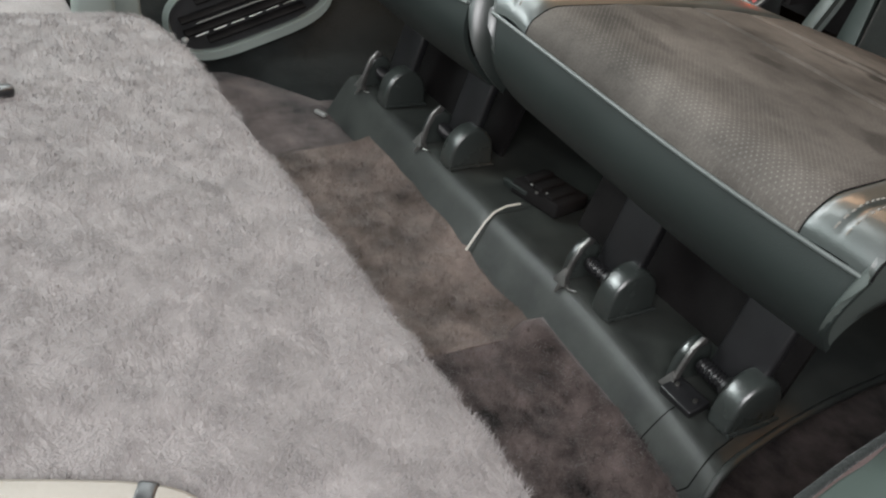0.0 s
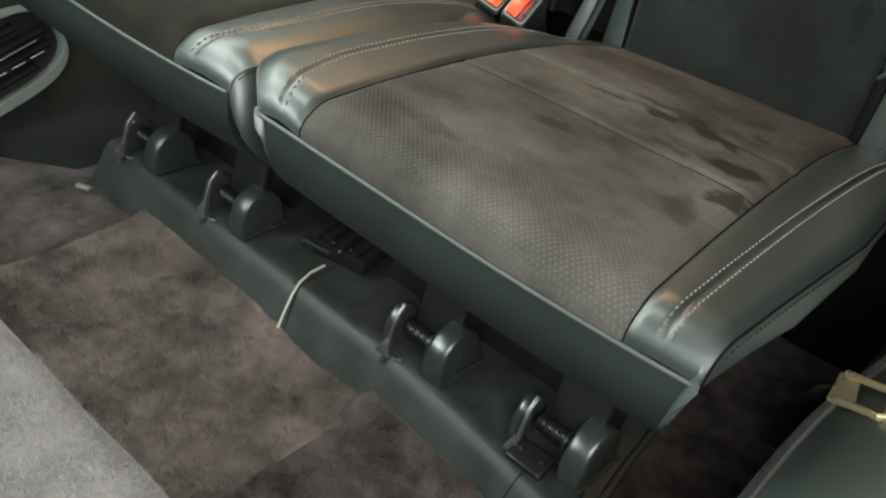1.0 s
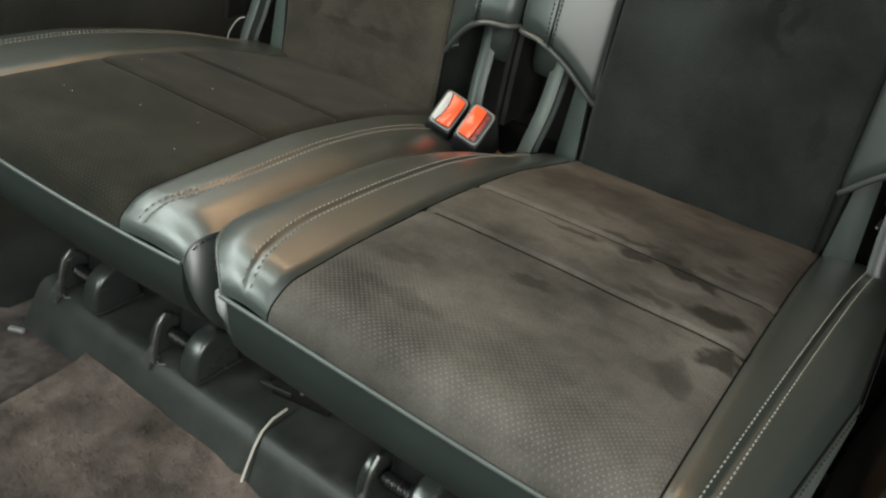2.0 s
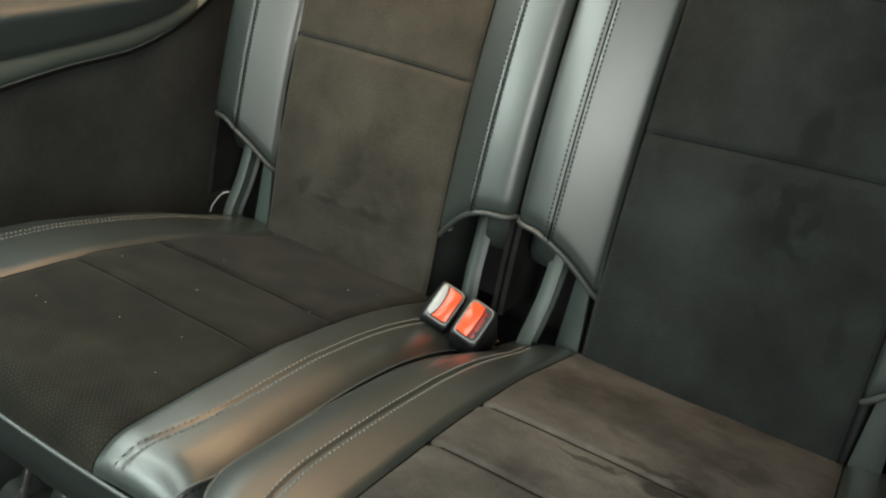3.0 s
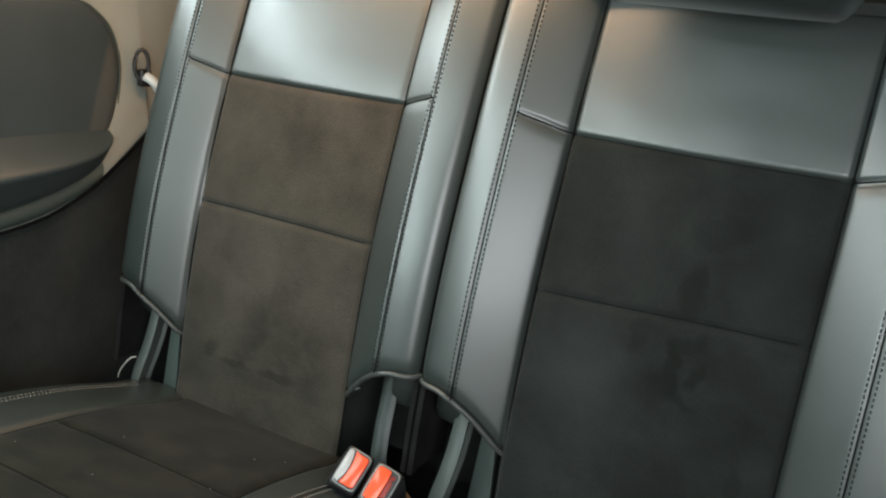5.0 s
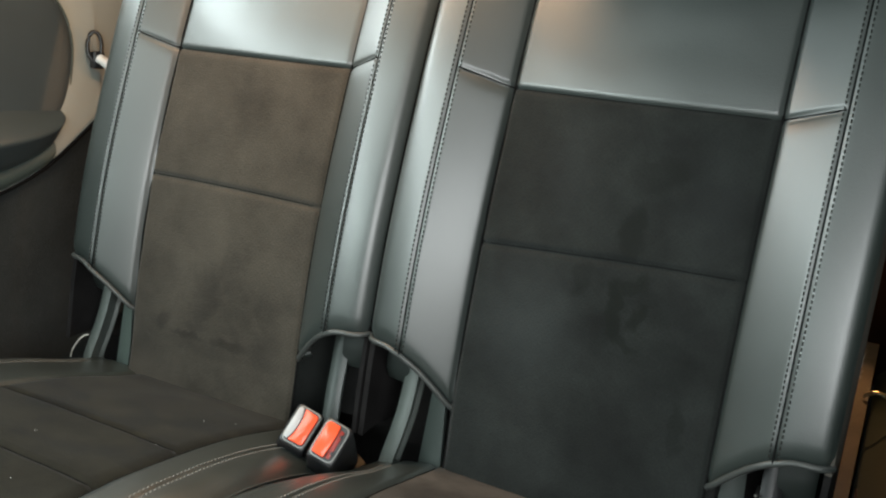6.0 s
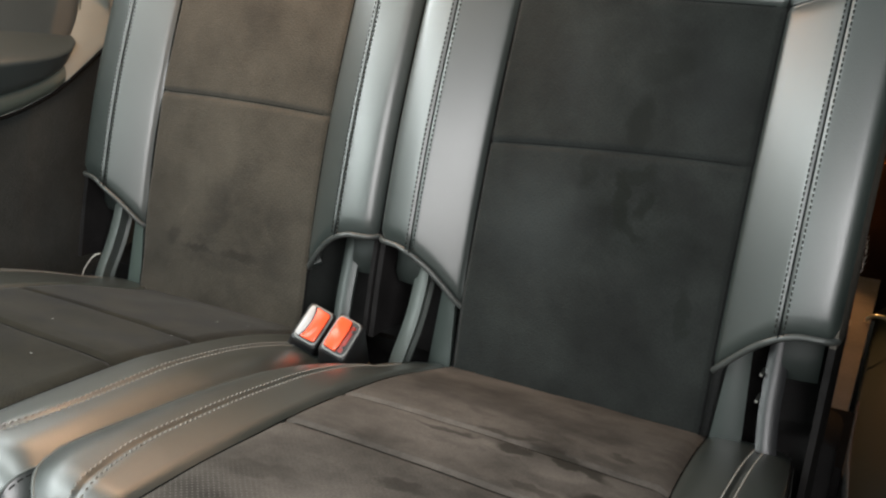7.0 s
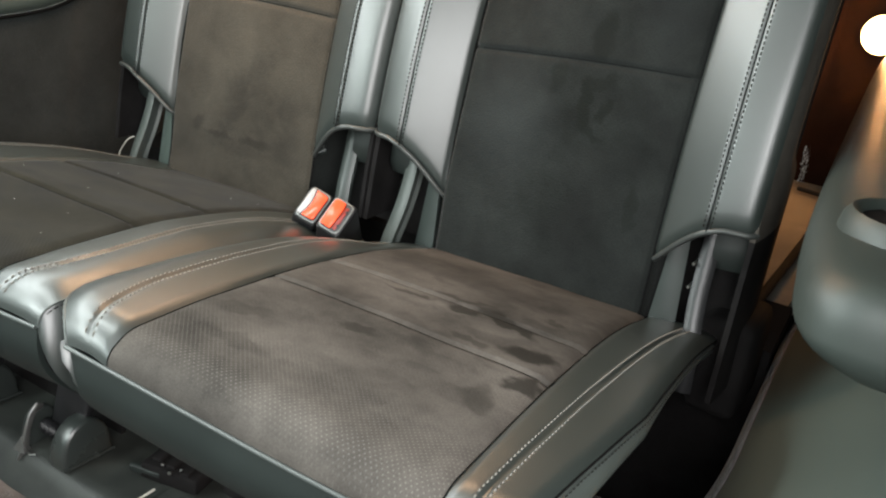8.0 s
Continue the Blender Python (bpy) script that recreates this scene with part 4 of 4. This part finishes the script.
# fibres standing up from the carpets
def fibres(name, n, xr, yr, zf, length, width, mat, parent, seed, label, edge=None):
    rng = np.random.default_rng(seed)
    x, y = rng.uniform(*xr, n), rng.uniform(*yr, n)
    if edge:
        keep = np.array([b < edge(a) - 0.005 for a, b in zip(x, y)])
        x, y = x[keep], y[keep]
        n = len(x)
    z = np.array([zf(a, b) for a, b in zip(x, y)])
    d = rng.normal(0, 1, (n, 3))
    clump = np.array([[noise.noise((a * 45, b * 45, 1.7)), noise.noise((a * 45, b * 45, 7.7)), 0.15] for a, b in zip(x, y)])
    d = d * 0.40 + clump * 1.6
    d[:, 2] = np.abs(d[:, 2]) * 0.6 + 0.25
    d /= np.linalg.norm(d, axis=1, keepdims=True)
    ln = rng.uniform(0.5, 1.0, n)[:, None] * length
    p = np.stack([x, y, z - 0.0005], 1)
    side = np.cross(d, [0.0, 0.0, 1.0])
    side /= np.linalg.norm(side, axis=1, keepdims=True) + 1e-9
    v = np.concatenate([p - side * width, p + side * width, p + d * ln], 0)
    o = OFF.get(parent, Vector((0, 0, 0)))
    v -= np.array(o)
    me = bpy.data.meshes.new(name)
    me.from_pydata(v.tolist(), [], [(i, n + i, 2 * n + i) for i in range(n)])
    me.materials.append(mat)
    ob = new(name, me)
    ob.parent = parent
    OFF[ob] = o
    return tagged(ob, label, kind="stuff")


fibres("fuzz", 150000, (-0.125, 0.62), (-0.50, -0.222), lambda x, y: carpet_z(x, y - 0.221 - carpet_edge(x)), 0.0070, 0.00022, GREYCARPET, fold, 1, "grey fuzz", carpet_edge)
fibres("floor_pile", 60000, (-0.27, 0.148), (-0.30, 0.104), mat_z, 0.009, 0.0004, MATPILE, mat, 2, "brown carpet fibres")
tagged(fibres("carpet_pile", 30000, (0.150, 0.50), (-0.30, 0.09), floor_z, 0.009, 0.0004, CARPET, None, 3, "brown carpet fibres of the footwell floor"), category="carpet")

# second folded seat beyond it
far = thing("folded_seat", (-0.34, -0.55, 0.036), "folded narrow second-row seat with grey plastic hinge shields", "car seat", "second-row seats")
block("seat_body", (0.36, 0.60, 0.20), pose(-0.345, -0.62, 0.136), BLACK, far, "", 0.03, 3)
shell("carpet_back", lambda x, y: (x, y, 0.252 - 0.02 * max(0, (y + 0.30) / 0.03) ** 2), dense(-0.53, -0.17, 16), dense(-0.92, -0.27, 20), 0.016, GREYCARPET, far, "grey carpet backing")
for hx, hy in ((-0.270, -0.255), (-0.330, -0.215)):
    shield = [(-0.030, -0.08), (0.018, -0.08), (0.022, 0.0), (0.016, 0.05), (-0.004, 0.066), (-0.026, 0.05)]
    prism("hinge_shield", shield, 0.022, Matrix.Translation((hx - 0.011, hy, 0.225)) @ IN_YZ, BEZEL, far, "pale grey-green plastic hinge shield", 0.008, 3)

# ---- left side ----
edge_z = curve([(-0.4, 0.44), (0.10, 0.475), (0.36, 0.523), (0.477, 0.540), (0.56, 0.573), (0.61, 0.608), (0.667, 0.652), (0.73, 0.70), (0.80, 0.715), (0.95, 0.72)])
wt = curve([(-0.6, 0.93), (0.74, 0.93), (0.84, 0.76), (1.5, 0.74)])
wl = lambda z, y: -0.605 - 0.06 * max(0, (z - 0.55) / 0.4) ** 2
wall("wall_left", lambda y, v: (wl(edge_z(y) + v * (wt(y) - edge_z(y)), y) - 0.008 * (1 if y > 0.668 else 0) + 0.004 * dip(v - 0.02, 0.02), y, edge_z(y) + v * (wt(y) - edge_z(y))), dense(-0.6, 1.5, 90, (0.668,)), dense(0, 1, 30), 0.03, TRIM_LIGHT, (1, 0, 0), "pale grey-green plastic side trim with a window above")
side_x = curve([(0.02, -0.42), (0.045, -0.48), (0.075, -0.545), (0.11, -0.572), (0.16, -0.588), (0.30, -0.605), (0.85, -0.62)])
wall("side_carpet_left", lambda y, v: (min(side_x(0.02 + v * (edge_z(y) - 0.02)), -0.580 + 0.16 * min(1.0, max(0.0, (y - 0.02) / 0.12))) + 0.002 * noise.noise((y * 9, v * 9, 4)), y, 0.02 + v * (edge_z(y) - 0.02)), dense(-0.6, 1.5, 60), dense(0, 1, 30), 0.02, SIDECARPET, (1, 0, 0.3), "black carpeted lower side wall")
tagged(tube("trim_edge", [(-0.602, y, edge_z(y) - 0.001) for y in dense(-0.5, 0.80, 50)], 0.0028, SEAM, None), "dark edge of the side trim", "trim", kind="structure")
arm = thing("armrest", (-0.60, 0.25, 0.60), "dark padded armrest moulded into the side trim", "armrest")
az_top = curve([(-0.3, 0.618), (0.10, 0.640), (0.40, 0.656), (0.52, 0.657), (0.592, 0.655)])
az_bot = curve([(-0.3, 0.505), (0.10, 0.527), (0.356, 0.553), (0.477, 0.573), (0.56, 0.603), (0.592, 0.640)])


arm_x = curve([(0.0, 0.0), (0.16, 0.024), (0.34, 0.046), (0.41, 0.050), (0.48, 0.047), (0.70, 0.036), (0.88, 0.026), (1.0, 0.010)])


def arm_f(y, a):
    # a runs from the top edge at the wall over the ridge to the underside
    t, b = az_top(y), az_bot(y)
    k = max(0.0, 1 - max(0.0, (y - 0.44) / 0.152) ** 2.5)
    return (-0.604 + arm_x(a) * (0.10 + 0.90 * k ** 0.6), y, t - (t - b) * a ** 0.9)


shell("armrest_pad", arm_f, sorted([*np.linspace(-0.3, 0.56, 40), 0.57, 0.578, 0.584, 0.588, 0.591]), list(np.linspace(0.0, 1.0, 24)), 0.006, ARMPAD, arm, "dark soft-touch pad", hint=(1, 0, 0))
shell("armrest_lip", lambda y, v: (-0.604 + 0.012 * math.sin(math.pi * v) ** 0.7, y, az_bot(y) + 0.004 + v * (edge_z(y) + 0.002 - az_bot(y) - 0.004)), sorted([*np.linspace(-0.3, 0.53, 30), 0.545, 0.56, 0.572]), list(np.linspace(0, 1, 12)), 0.004, TRIM, arm, "dark grey-green band below the armrest", hint=(1, 0, 0))
# padded panel above the armrest
pad_end = curve([(0.545, 0.30), (0.585, 0.48), (0.606, 0.55), (0.632, 0.587), (0.662, 0.605), (0.705, 0.615), (0.745, 0.618), (0.775, 0.612), (0.803, 0.598), (0.823, 0.576), (0.838, 0.545), (0.846, 0.49)])
panel = thing("side_panel", (-0.61, 0.25, 0.70), "dark padded panel set in the side trim", "panel")
heights = sorted([*np.linspace(0.545, 0.838, 40), 0.842, 0.846])


def pad_f(u, z):
    y = -0.30 + u * (pad_end(z) + 0.30)
    rim = min(1.0, (pad_end(z) - y) / 0.022)
    top = min(1.0, (0.8465 - z) / 0.020)
    return (-0.6175 + 0.0105 * math.sqrt(max(0.0, 1 - (1 - rim) ** 2)) * math.sqrt(max(0.0, 1 - (1 - top) ** 2)), y, z)


shell("pad", pad_f, sorted([*np.linspace(0.0, 0.96, 24), 0.97, 0.978, 0.985, 0.99, 0.994, 0.997, 0.999, 1.0]), heights, 0.004, PANEL, panel, "dark soft pad", hint=(1, 0, 0))
tube("pad_edge", [(-0.6145, pad_end(z) + 0.001, z) for z in heights], 0.0022, TRIM, panel, "dark joint round the pad", 6)
# belt guide on the pillar
guide = thing("belt_guide", (-0.60, 0.67, 0.72), "grey plastic belt hook with a black cord loop", "hook")
tube("hook", [(-0.600, 0.655, 0.733), (-0.588, 0.658, 0.727), (-0.583, 0.664, 0.716), (-0.582, 0.674, 0.707), (-0.582, 0.700, 0.699)], 0.0076, BRIGHTPL, guide, "light grey bent hook")
tube("cord_loop", [(-0.604 + 0.006 * math.sin(a), 0.650 + 0.008 * math.sin(a), 0.750 + 0.022 * math.cos(a)) for a in np.linspace(0, 2 * math.pi, 17)[:-1]], 0.0030, BLACK, guide, "black cord loop", closed=True)
block("hook_base", (0.012, 0.020, 0.026), pose(-0.606, 0.657, 0.730), BLACK, guide, "", 0.003)
# footwell vent
TILT_V = Matrix.Translation((-0.566, 0.032, 0.152)) @ Matrix.Rotation(radians(20), 4, "X") @ Matrix.Rotation(radians(-10), 4, "Y")
vent = thing("air_vent", (-0.575, 0.02, 0.150), "oval air vent with black slats in a grey bezel", "vent")
vo = [(0.137 * math.copysign(abs(math.cos(a)) ** 0.55, math.cos(a)), 0.062 * math.copysign(abs(math.sin(a)) ** 0.75, math.sin(a))) for a in np.linspace(0, 2 * math.pi, 41)[:-1]]
vi = [(x * 0.92, y * 0.79 + 0.004) for x, y in vo]
nv_ = len(vo)
bv = [(0.0, *p) for p in vo] + [(0.016, *[c * 0.96 for c in p]) for p in vo] + [(0.016, *[c * 1.04 for c in p]) for p in vi] + [(0.0, *p) for p in vi]
bf = [(r * nv_ + i, r * nv_ + (i + 1) % nv_, ((r + 1) % 4) * nv_ + (i + 1) % nv_, ((r + 1) % 4) * nv_ + i) for r in range(4) for i in range(nv_)]
solid("bezel", [tuple(TILT_V @ Vector(p)) for p in bv], bf, BEZEL, vent, "pale grey-green oval bezel")
prism("vent_back", vi, 0.002, TILT_V @ Matrix.Translation((-0.002, 0, 0)) @ IN_YZ, BLACK, vent)
for k in range(4):
    w = 0.83 * 0.138 * (1 - (abs(k - 1.5) / 2.6) ** 2.2)
    block("slat", (0.016, 2 * w, 0.004), TILT_V @ pose(0.006, 0, -0.026 + 0.020 * k, 0, 25), BLACKCLOTH, vent, "black slat", 0.001)
for k in range(7):
    tube("chrome_strip", [tuple(TILT_V @ Vector((0.013, -0.098 + 0.029 * k + d, -0.013))) for d in (0.0, 0.010, 0.021)], 0.0012, METAL, vent, "bright metal dash")
tube("blade_edge", [tuple(TILT_V @ Vector((0.013, y, 0.005))) for y in (-0.090, 0.0, 0.095)], 0.0007, GREYPL, vent, "grey blade edge", 6)
block("thumb_wheel", (0.010, 0.010, 0.008), TILT_V @ pose(0.010, -0.114, -0.013), GREYPL, vent, "pale thumb wheel", 0.003)

# ---- right side ----
slope = lambda y: 0.25 * max(0, 0.05 - y) + 0.35 * max(0, 0.22 - y) ** 1.5      # the arch falls away towards the front
rx = [(0.522, 0.270), (0.545, 0.292), (0.575, 0.318), (0.615, 0.356), (0.66, 0.405), (0.71, 0.450), (0.76, 0.475)]
arch_out = curve([(-0.12, 0.0), (0.16, 0.0), (0.35, 0.019), (0.55, 0.010), (0.80, -0.004), (1.5, -0.004)])
wall("arch_right", lambda y, k: (np.interp(k, range(7), [p[0] for p in rx]) + arch_out(y) * (1 - k / 6), y, np.interp(k, range(7), [p[1] for p in rx]) - slope(y)), dense(-0.10, 1.5, 40), dense(0, 6, 25), 0.02, TRIM, (-1, 0, 1), "dark grey-green plastic wheel arch trim")
tagged(tube("carpet_edge", [(0.523 + arch_out(y), y, 0.277 - slope(y)) for y in dense(-0.10, 0.90, 30)], 0.0035, SIDECARPET, None), "rough carpet edge along the wheel arch", "trim", kind="structure")
wall("side_carpet_right", lambda y, v: (0.492 + (0.032 + arch_out(y)) * v ** 1.2 + 0.002 * noise.noise((y * 9, v * 5, 6)), y, 0.02 + v * (0.256 - slope(y))), dense(-0.12, 0.95, 40), dense(0, 1, 12), 0.02, BROWNSIDE, (-1, 0, 0), "dark brown carpeted lower side wall")
shelf = thing("cup_holder_shelf", (0.64, 0.55, 0.43), "grey-green plastic side shelf with a round cup holder", "shelf")


def shelf_f(u, v):
    # rounded block: u round the plan, v from below to the top
    cu, su = math.cos(u), math.sin(u)
    px = 0.100 * math.copysign(abs(cu) ** 0.35, cu)
    py = 0.60 * math.copysign(abs(su) ** 0.4, su)
    k = math.sin(min(1, v / 0.62) * math.pi / 2) if v < 0.62 else 1.0
    r = (0.42 + 0.58 * k) if v < 0.62 else math.cos((v - 0.62) / 0.38 * math.pi / 2) ** 0.35
    zz = 0.484 + 0.031 * min(1, v / 0.62) + (0.040 * math.sin((v - 0.62) / 0.38 * math.pi / 2) ** 0.8 if v > 0.62 else 0)
    yy = 0.830 + py * (0.93 + 0.07 * r) * (1 if r > 0.5 else r / 0.5)
    return (0.660 + px * r - 0.075 * max(0.0, yy - 0.32), yy, zz + 0.09 * (yy - 0.4))


shell("shelf_body", shelf_f, list(np.linspace(0, 2 * math.pi, 97)), [*np.linspace(0.0, 0.97, 26), 0.98, 0.99, 0.996, 0.999, 0.9999], 0.006, SHELFPL, shelf, "smooth dark grey-green plastic shelf")
cup_c = (0.640, 0.368, 0.553)
ring = [(0.078, -0.050), (0.068, -0.026), (0.064, -0.008), (0.061, 0.005), (0.056, 0.011), (0.051, 0.009), (0.048, 0.003), (0.048, -0.02)]
rv = [(cup_c[0] + r * math.cos(a), cup_c[1] + r * math.sin(a), cup_c[2] + 0.004 + z) for r, z in ring for a in np.linspace(0, 2 * math.pi, 33)[:-1]]
rf = [(i * 32 + j, i * 32 + (j + 1) % 32, (i + 1) * 32 + (j + 1) % 32, (i + 1) * 32 + j) for i in range(len(ring) - 1) for j in range(32)]
solid("cup_ring", rv, rf, SHELFPL, shelf, "raised ring of the cup holder")
disc = [(0.048 * math.cos(a), 0.048 * math.sin(a)) for a in np.linspace(0, 2 * math.pi, 33)[:-1]]
# the shelf has no hole here; a black disc gives its shaded depth
prism("cup_shade_disc", disc, 0.006, pose(cup_c[0], cup_c[1], cup_c[2] + 0.0015), BLACKCLOTH, shelf, "black disc for the shaded depth of the cup holder")
wall("wall_right", lambda y, z: (0.76, y, z), dense(0.02, 1.5, 6), dense(0.45, 1.15, 6), 0.03, TRIM, (-1, 0, 0), "grey-green plastic upper side trim")
# belt tongue lying beside the seat
tong = thing("belt_tongue", (0.515, 0.215, 0.275), "yellow zinc-plated metal seat belt loop beside the seat", "belt loop")
ring_pts = [(0.530, 0.202, 0.284), (0.553, 0.184, 0.300), (0.562, 0.177, 0.306), (0.566, 0.180, 0.308), (0.561, 0.208, 0.308), (0.558, 0.213, 0.307), (0.551, 0.218, 0.302), (0.524, 0.237, 0.286)]
tube("metal_loop", ring_pts, 0.0030, BRASS, tong, "bright worn loop wire", 10)
plate = [Vector(p) for p in ((0.519, 0.240, 0.282), (0.523, 0.203, 0.281), (0.536, 0.197, 0.287), (0.541, 0.205, 0.291), (0.537, 0.221, 0.292), (0.534, 0.236, 0.290))]
solid("anchor_plate", [*plate, *[p - Vector((-0.001, 0, 0.003)) for p in plate]], [tuple(range(6)), tuple(range(11, 5, -1))] + [(i, (i + 1) % 6, 6 + (i + 1) % 6, 6 + i) for i in range(6)], BRASS, tong, "yellow zinc anchor plate", smooth=False)
tube("webbing", [(0.524, 0.226, 0.277), (0.503, 0.25, 0.22), (0.495, 0.28, 0.15)], 0.017, BLACKCLOTH, tong, "black belt webbing", 10, 0.12)

# ---- behind the seats ----
wall("wall_rear", lambda x, z: (x, 1.5, z), dense(-0.8, 0.8, 6), dense(0.25, 0.80, 6), 0.03, REARTRIM, (0, -1, 0), "dark red-brown tailgate trim below the rear window")
wall("window_rear", lambda x, z: (x, 1.50 - 0.2 * (z - 0.8), z), dense(-0.8, 0.8, 3), dense(0.80, 1.14, 3), 0.005, PRIVACY, (0, -1, 0), "dark tinted rear window", "window")
wall("window_rear_left", lambda y, z: (-0.68, y, z), dense(0.70, 1.49, 3), dense(0.74, 1.13, 3), 0.005, PRIVACY, (1, 0, 0), "dark tinted rear side window", "window")
wall("wall_front", lambda x, z: (x, -1.6, z), dense(-0.8, 0.8, 6), dense(0, 0.70, 6), 0.03, SIDECARPET, (0, 1, 0), "dark lower front wall")
bowl = [(0.036 * math.cos(a), 0.036 * math.sin(a)) for a in np.linspace(0, 2 * math.pi, 33)[:-1]]
LAMPGLASS = emitter("lamp_glass", (1.0, 0.60, 0.22), 12.0)
for lx in (0.458,):
    cl = thing("cargo_lamp", (lx, 1.46, 0.640), "round warm cargo lamp lit on the tailgate", "lamp")
    prism("lamp_base", bowl, 0.02, Matrix.Translation((lx, 1.478, 0.640)) @ Matrix.Rotation(radians(90), 4, "X"), BLACK, cl, "", 0.003)
    shell("globe", lambda u, v: (lx + 0.036 * math.cos(u) * math.sin(v), 1.455 - 0.026 * math.cos(v), 0.640 + 0.036 * math.sin(u) * math.sin(v)), list(np.linspace(0, 2 * math.pi, 25)), list(np.linspace(0.05, math.pi / 2, 8)), 0.002, LAMPGLASS, cl, "glowing warm glass", hint=(0, -1, 0))
rod = thing("strap_rod", (0.505, 0.60, 0.34), "black rod running behind the seat to the cargo floor", "rod")
tube("rod", [(0.492, 0.575, 0.362), (0.486, 0.80, 0.355), (0.480, 1.02, 0.350)], 0.0062, BLACKCLOTH, rod, "matt black strut tube", 10)
tube("rod_end", [(0.480, 1.02, 0.350), (0.4785, 1.06, 0.349)], 0.0072, METAL, rod, "bright strut end", 10)
for dx in (-0.006, 0.006):
    tube("fork", [(0.4785 + dx, 1.055, 0.349), (0.4775 + dx, 1.10, 0.346)], 0.0026, BRASS, rod, "brass-coloured fork", 6)
bar = thing("tie_down_bar", (0.43, 1.39, 0.333), "thin dark bar across the cargo floor", "bar")
tube("bar", [(0.395, 1.395, 0.338), (0.452, 1.380, 0.338)], 0.0045, BLACK, bar, "", 8)
tube("stop", [(0.452, 1.380, 0.336), (0.458, 1.385, 0.372)], 0.004, BLACK, bar, "", 8)
tube("tie_down_loop", [(0.524 + 0.018 * math.cos(a), 1.16, 0.334 + 0.012 * abs(math.sin(a))) for a in np.linspace(0, math.pi, 12)], 0.0035, BRASS, rod, "bright steel tie-down loop")


# ---- buckles between the seats ----
def buckle(c, slot, label):
    """A buckle whose release face looks forwards and up."""
    n = Vector((0.36, -0.70, 0.60)).normalized()
    up = Vector((0.20, 0.45, 0.85))
    up = (up - n * up.dot(n)).normalized()
    r = up.cross(n).normalized()
    m = Matrix((r, up, n)).transposed().to_4x4()
    m = m @ Matrix.Scale(0.88, 4)
    m.translation = c
    b = thing("seat_belt_buckle", tuple(Vector(c) - n * 0.04), label, "buckle", "seat belt buckles")
    bm = bmesh.new()
    bmesh.ops.create_cube(bm, size=1)
    bmesh.ops.scale(bm, vec=(0.038, 0.054, 0.074), verts=bm.verts)
    for v in bm.verts:
        if v.co.z < 0:
            v.co.x = v.co.x * 1.22 + 0.010 * slot
            v.co.y = v.co.y * 1.05 - 0.020
    bmesh.ops.bevel(bm, geom=bm.edges[:], offset=0.005, segments=3, profile=0.5, affect="EDGES")
    bmesh.ops.transform(bm, matrix=m @ pose(0, 0, -0.038), verts=bm.verts)
    part("housing", bm, BLACK, b, "matt black plastic housing")
    rim = [(0.0165 * math.copysign(abs(math.cos(a)) ** 0.35, math.cos(a)), 0.0245 * math.copysign(abs(math.sin(a)) ** 0.3, math.sin(a))) for a in np.linspace(0, 2 * math.pi, 33)[:-1]]
    prism("face_plate", rim, 0.003, m @ pose(0, 0, -0.002), GREYPL, b, "light grey face rim", 0.001)
    prism("well", [(x * 0.90, y * 0.93) for x, y in rim], 0.001, m @ pose(0, 0, 0.0006), BLACK, b, "dark recess")
    if slot < 0:
        prism("slot_guide", [(-0.0145, -0.019), (-0.0085, -0.0215), (-0.0052, -0.010), (-0.0045, 0.002), (-0.0060, 0.013), (-0.0090, 0.0215), (-0.0145, 0.020)], 0.003, m @ pose(0, 0, 0.001), SILVER, b, "light grey crescent beside the slot", 0.0006)
    if slot < 0:
        btn = [(-0.0085 + 0.0055 * math.cos(k), 0.0222 * math.sin(k)) for k in np.linspace(-1.3, 1.3, 9)] + [(0.012, 0.0205), (0.0138, 0.018), (0.0138, -0.018), (0.012, -0.0205)]
    else:
        btn = [(-0.0135, -0.0205), (0.0035, -0.0215), (0.0048, -0.010), (0.0048, 0.012), (0.0035, 0.0215), (-0.011, 0.0215), (-0.0140, 0.017)]
    prism("button", btn, 0.005, m @ pose(0, 0, 0.0005), ORANGE, b, "orange-red release button", 0.0015)
    if slot > 0:
        block("tongue_slot", (0.0055, 0.037, 0.002), m @ pose(0.0082, -0.001, 0.0015), DARKRED, b, "dark red slot beside the button", 0.0005)
        for ty in (-0.012, 0.011):
            block("tooth", (0.0035, 0.004, 0.003), m @ pose(0.0100, ty, 0.0020), BLACK, b, "small black tooth in the slot", 0.0005)
    tube("stalk", [tuple(m @ Vector((0, -0.022, -0.05))), tuple(m @ Vector((0, -0.03, -0.08))), (c[0], 0.50, 0.25)], 0.012, BLACK, b, "", 8, 0.4)
    return b


buckle((-0.0255, 0.440, 0.3832), -1, "black seat belt buckle with orange button and grey slot")
buckle((0.0175, 0.433, 0.3825), 1, "black seat belt buckle with orange button and narrow slot")

# thin wire loop beside the hinge arm
tagged(tube("wire_loop", [(-0.455, 0.515, 0.364), (-0.463, 0.514, 0.361), (-0.471, 0.513, 0.354), (-0.479, 0.513, 0.344), (-0.486, 0.513, 0.334), (-0.491, 0.514, 0.322)], 0.0009, CABLE, None, "", 6), "thin pale wire beside the seat hinge", "wire")
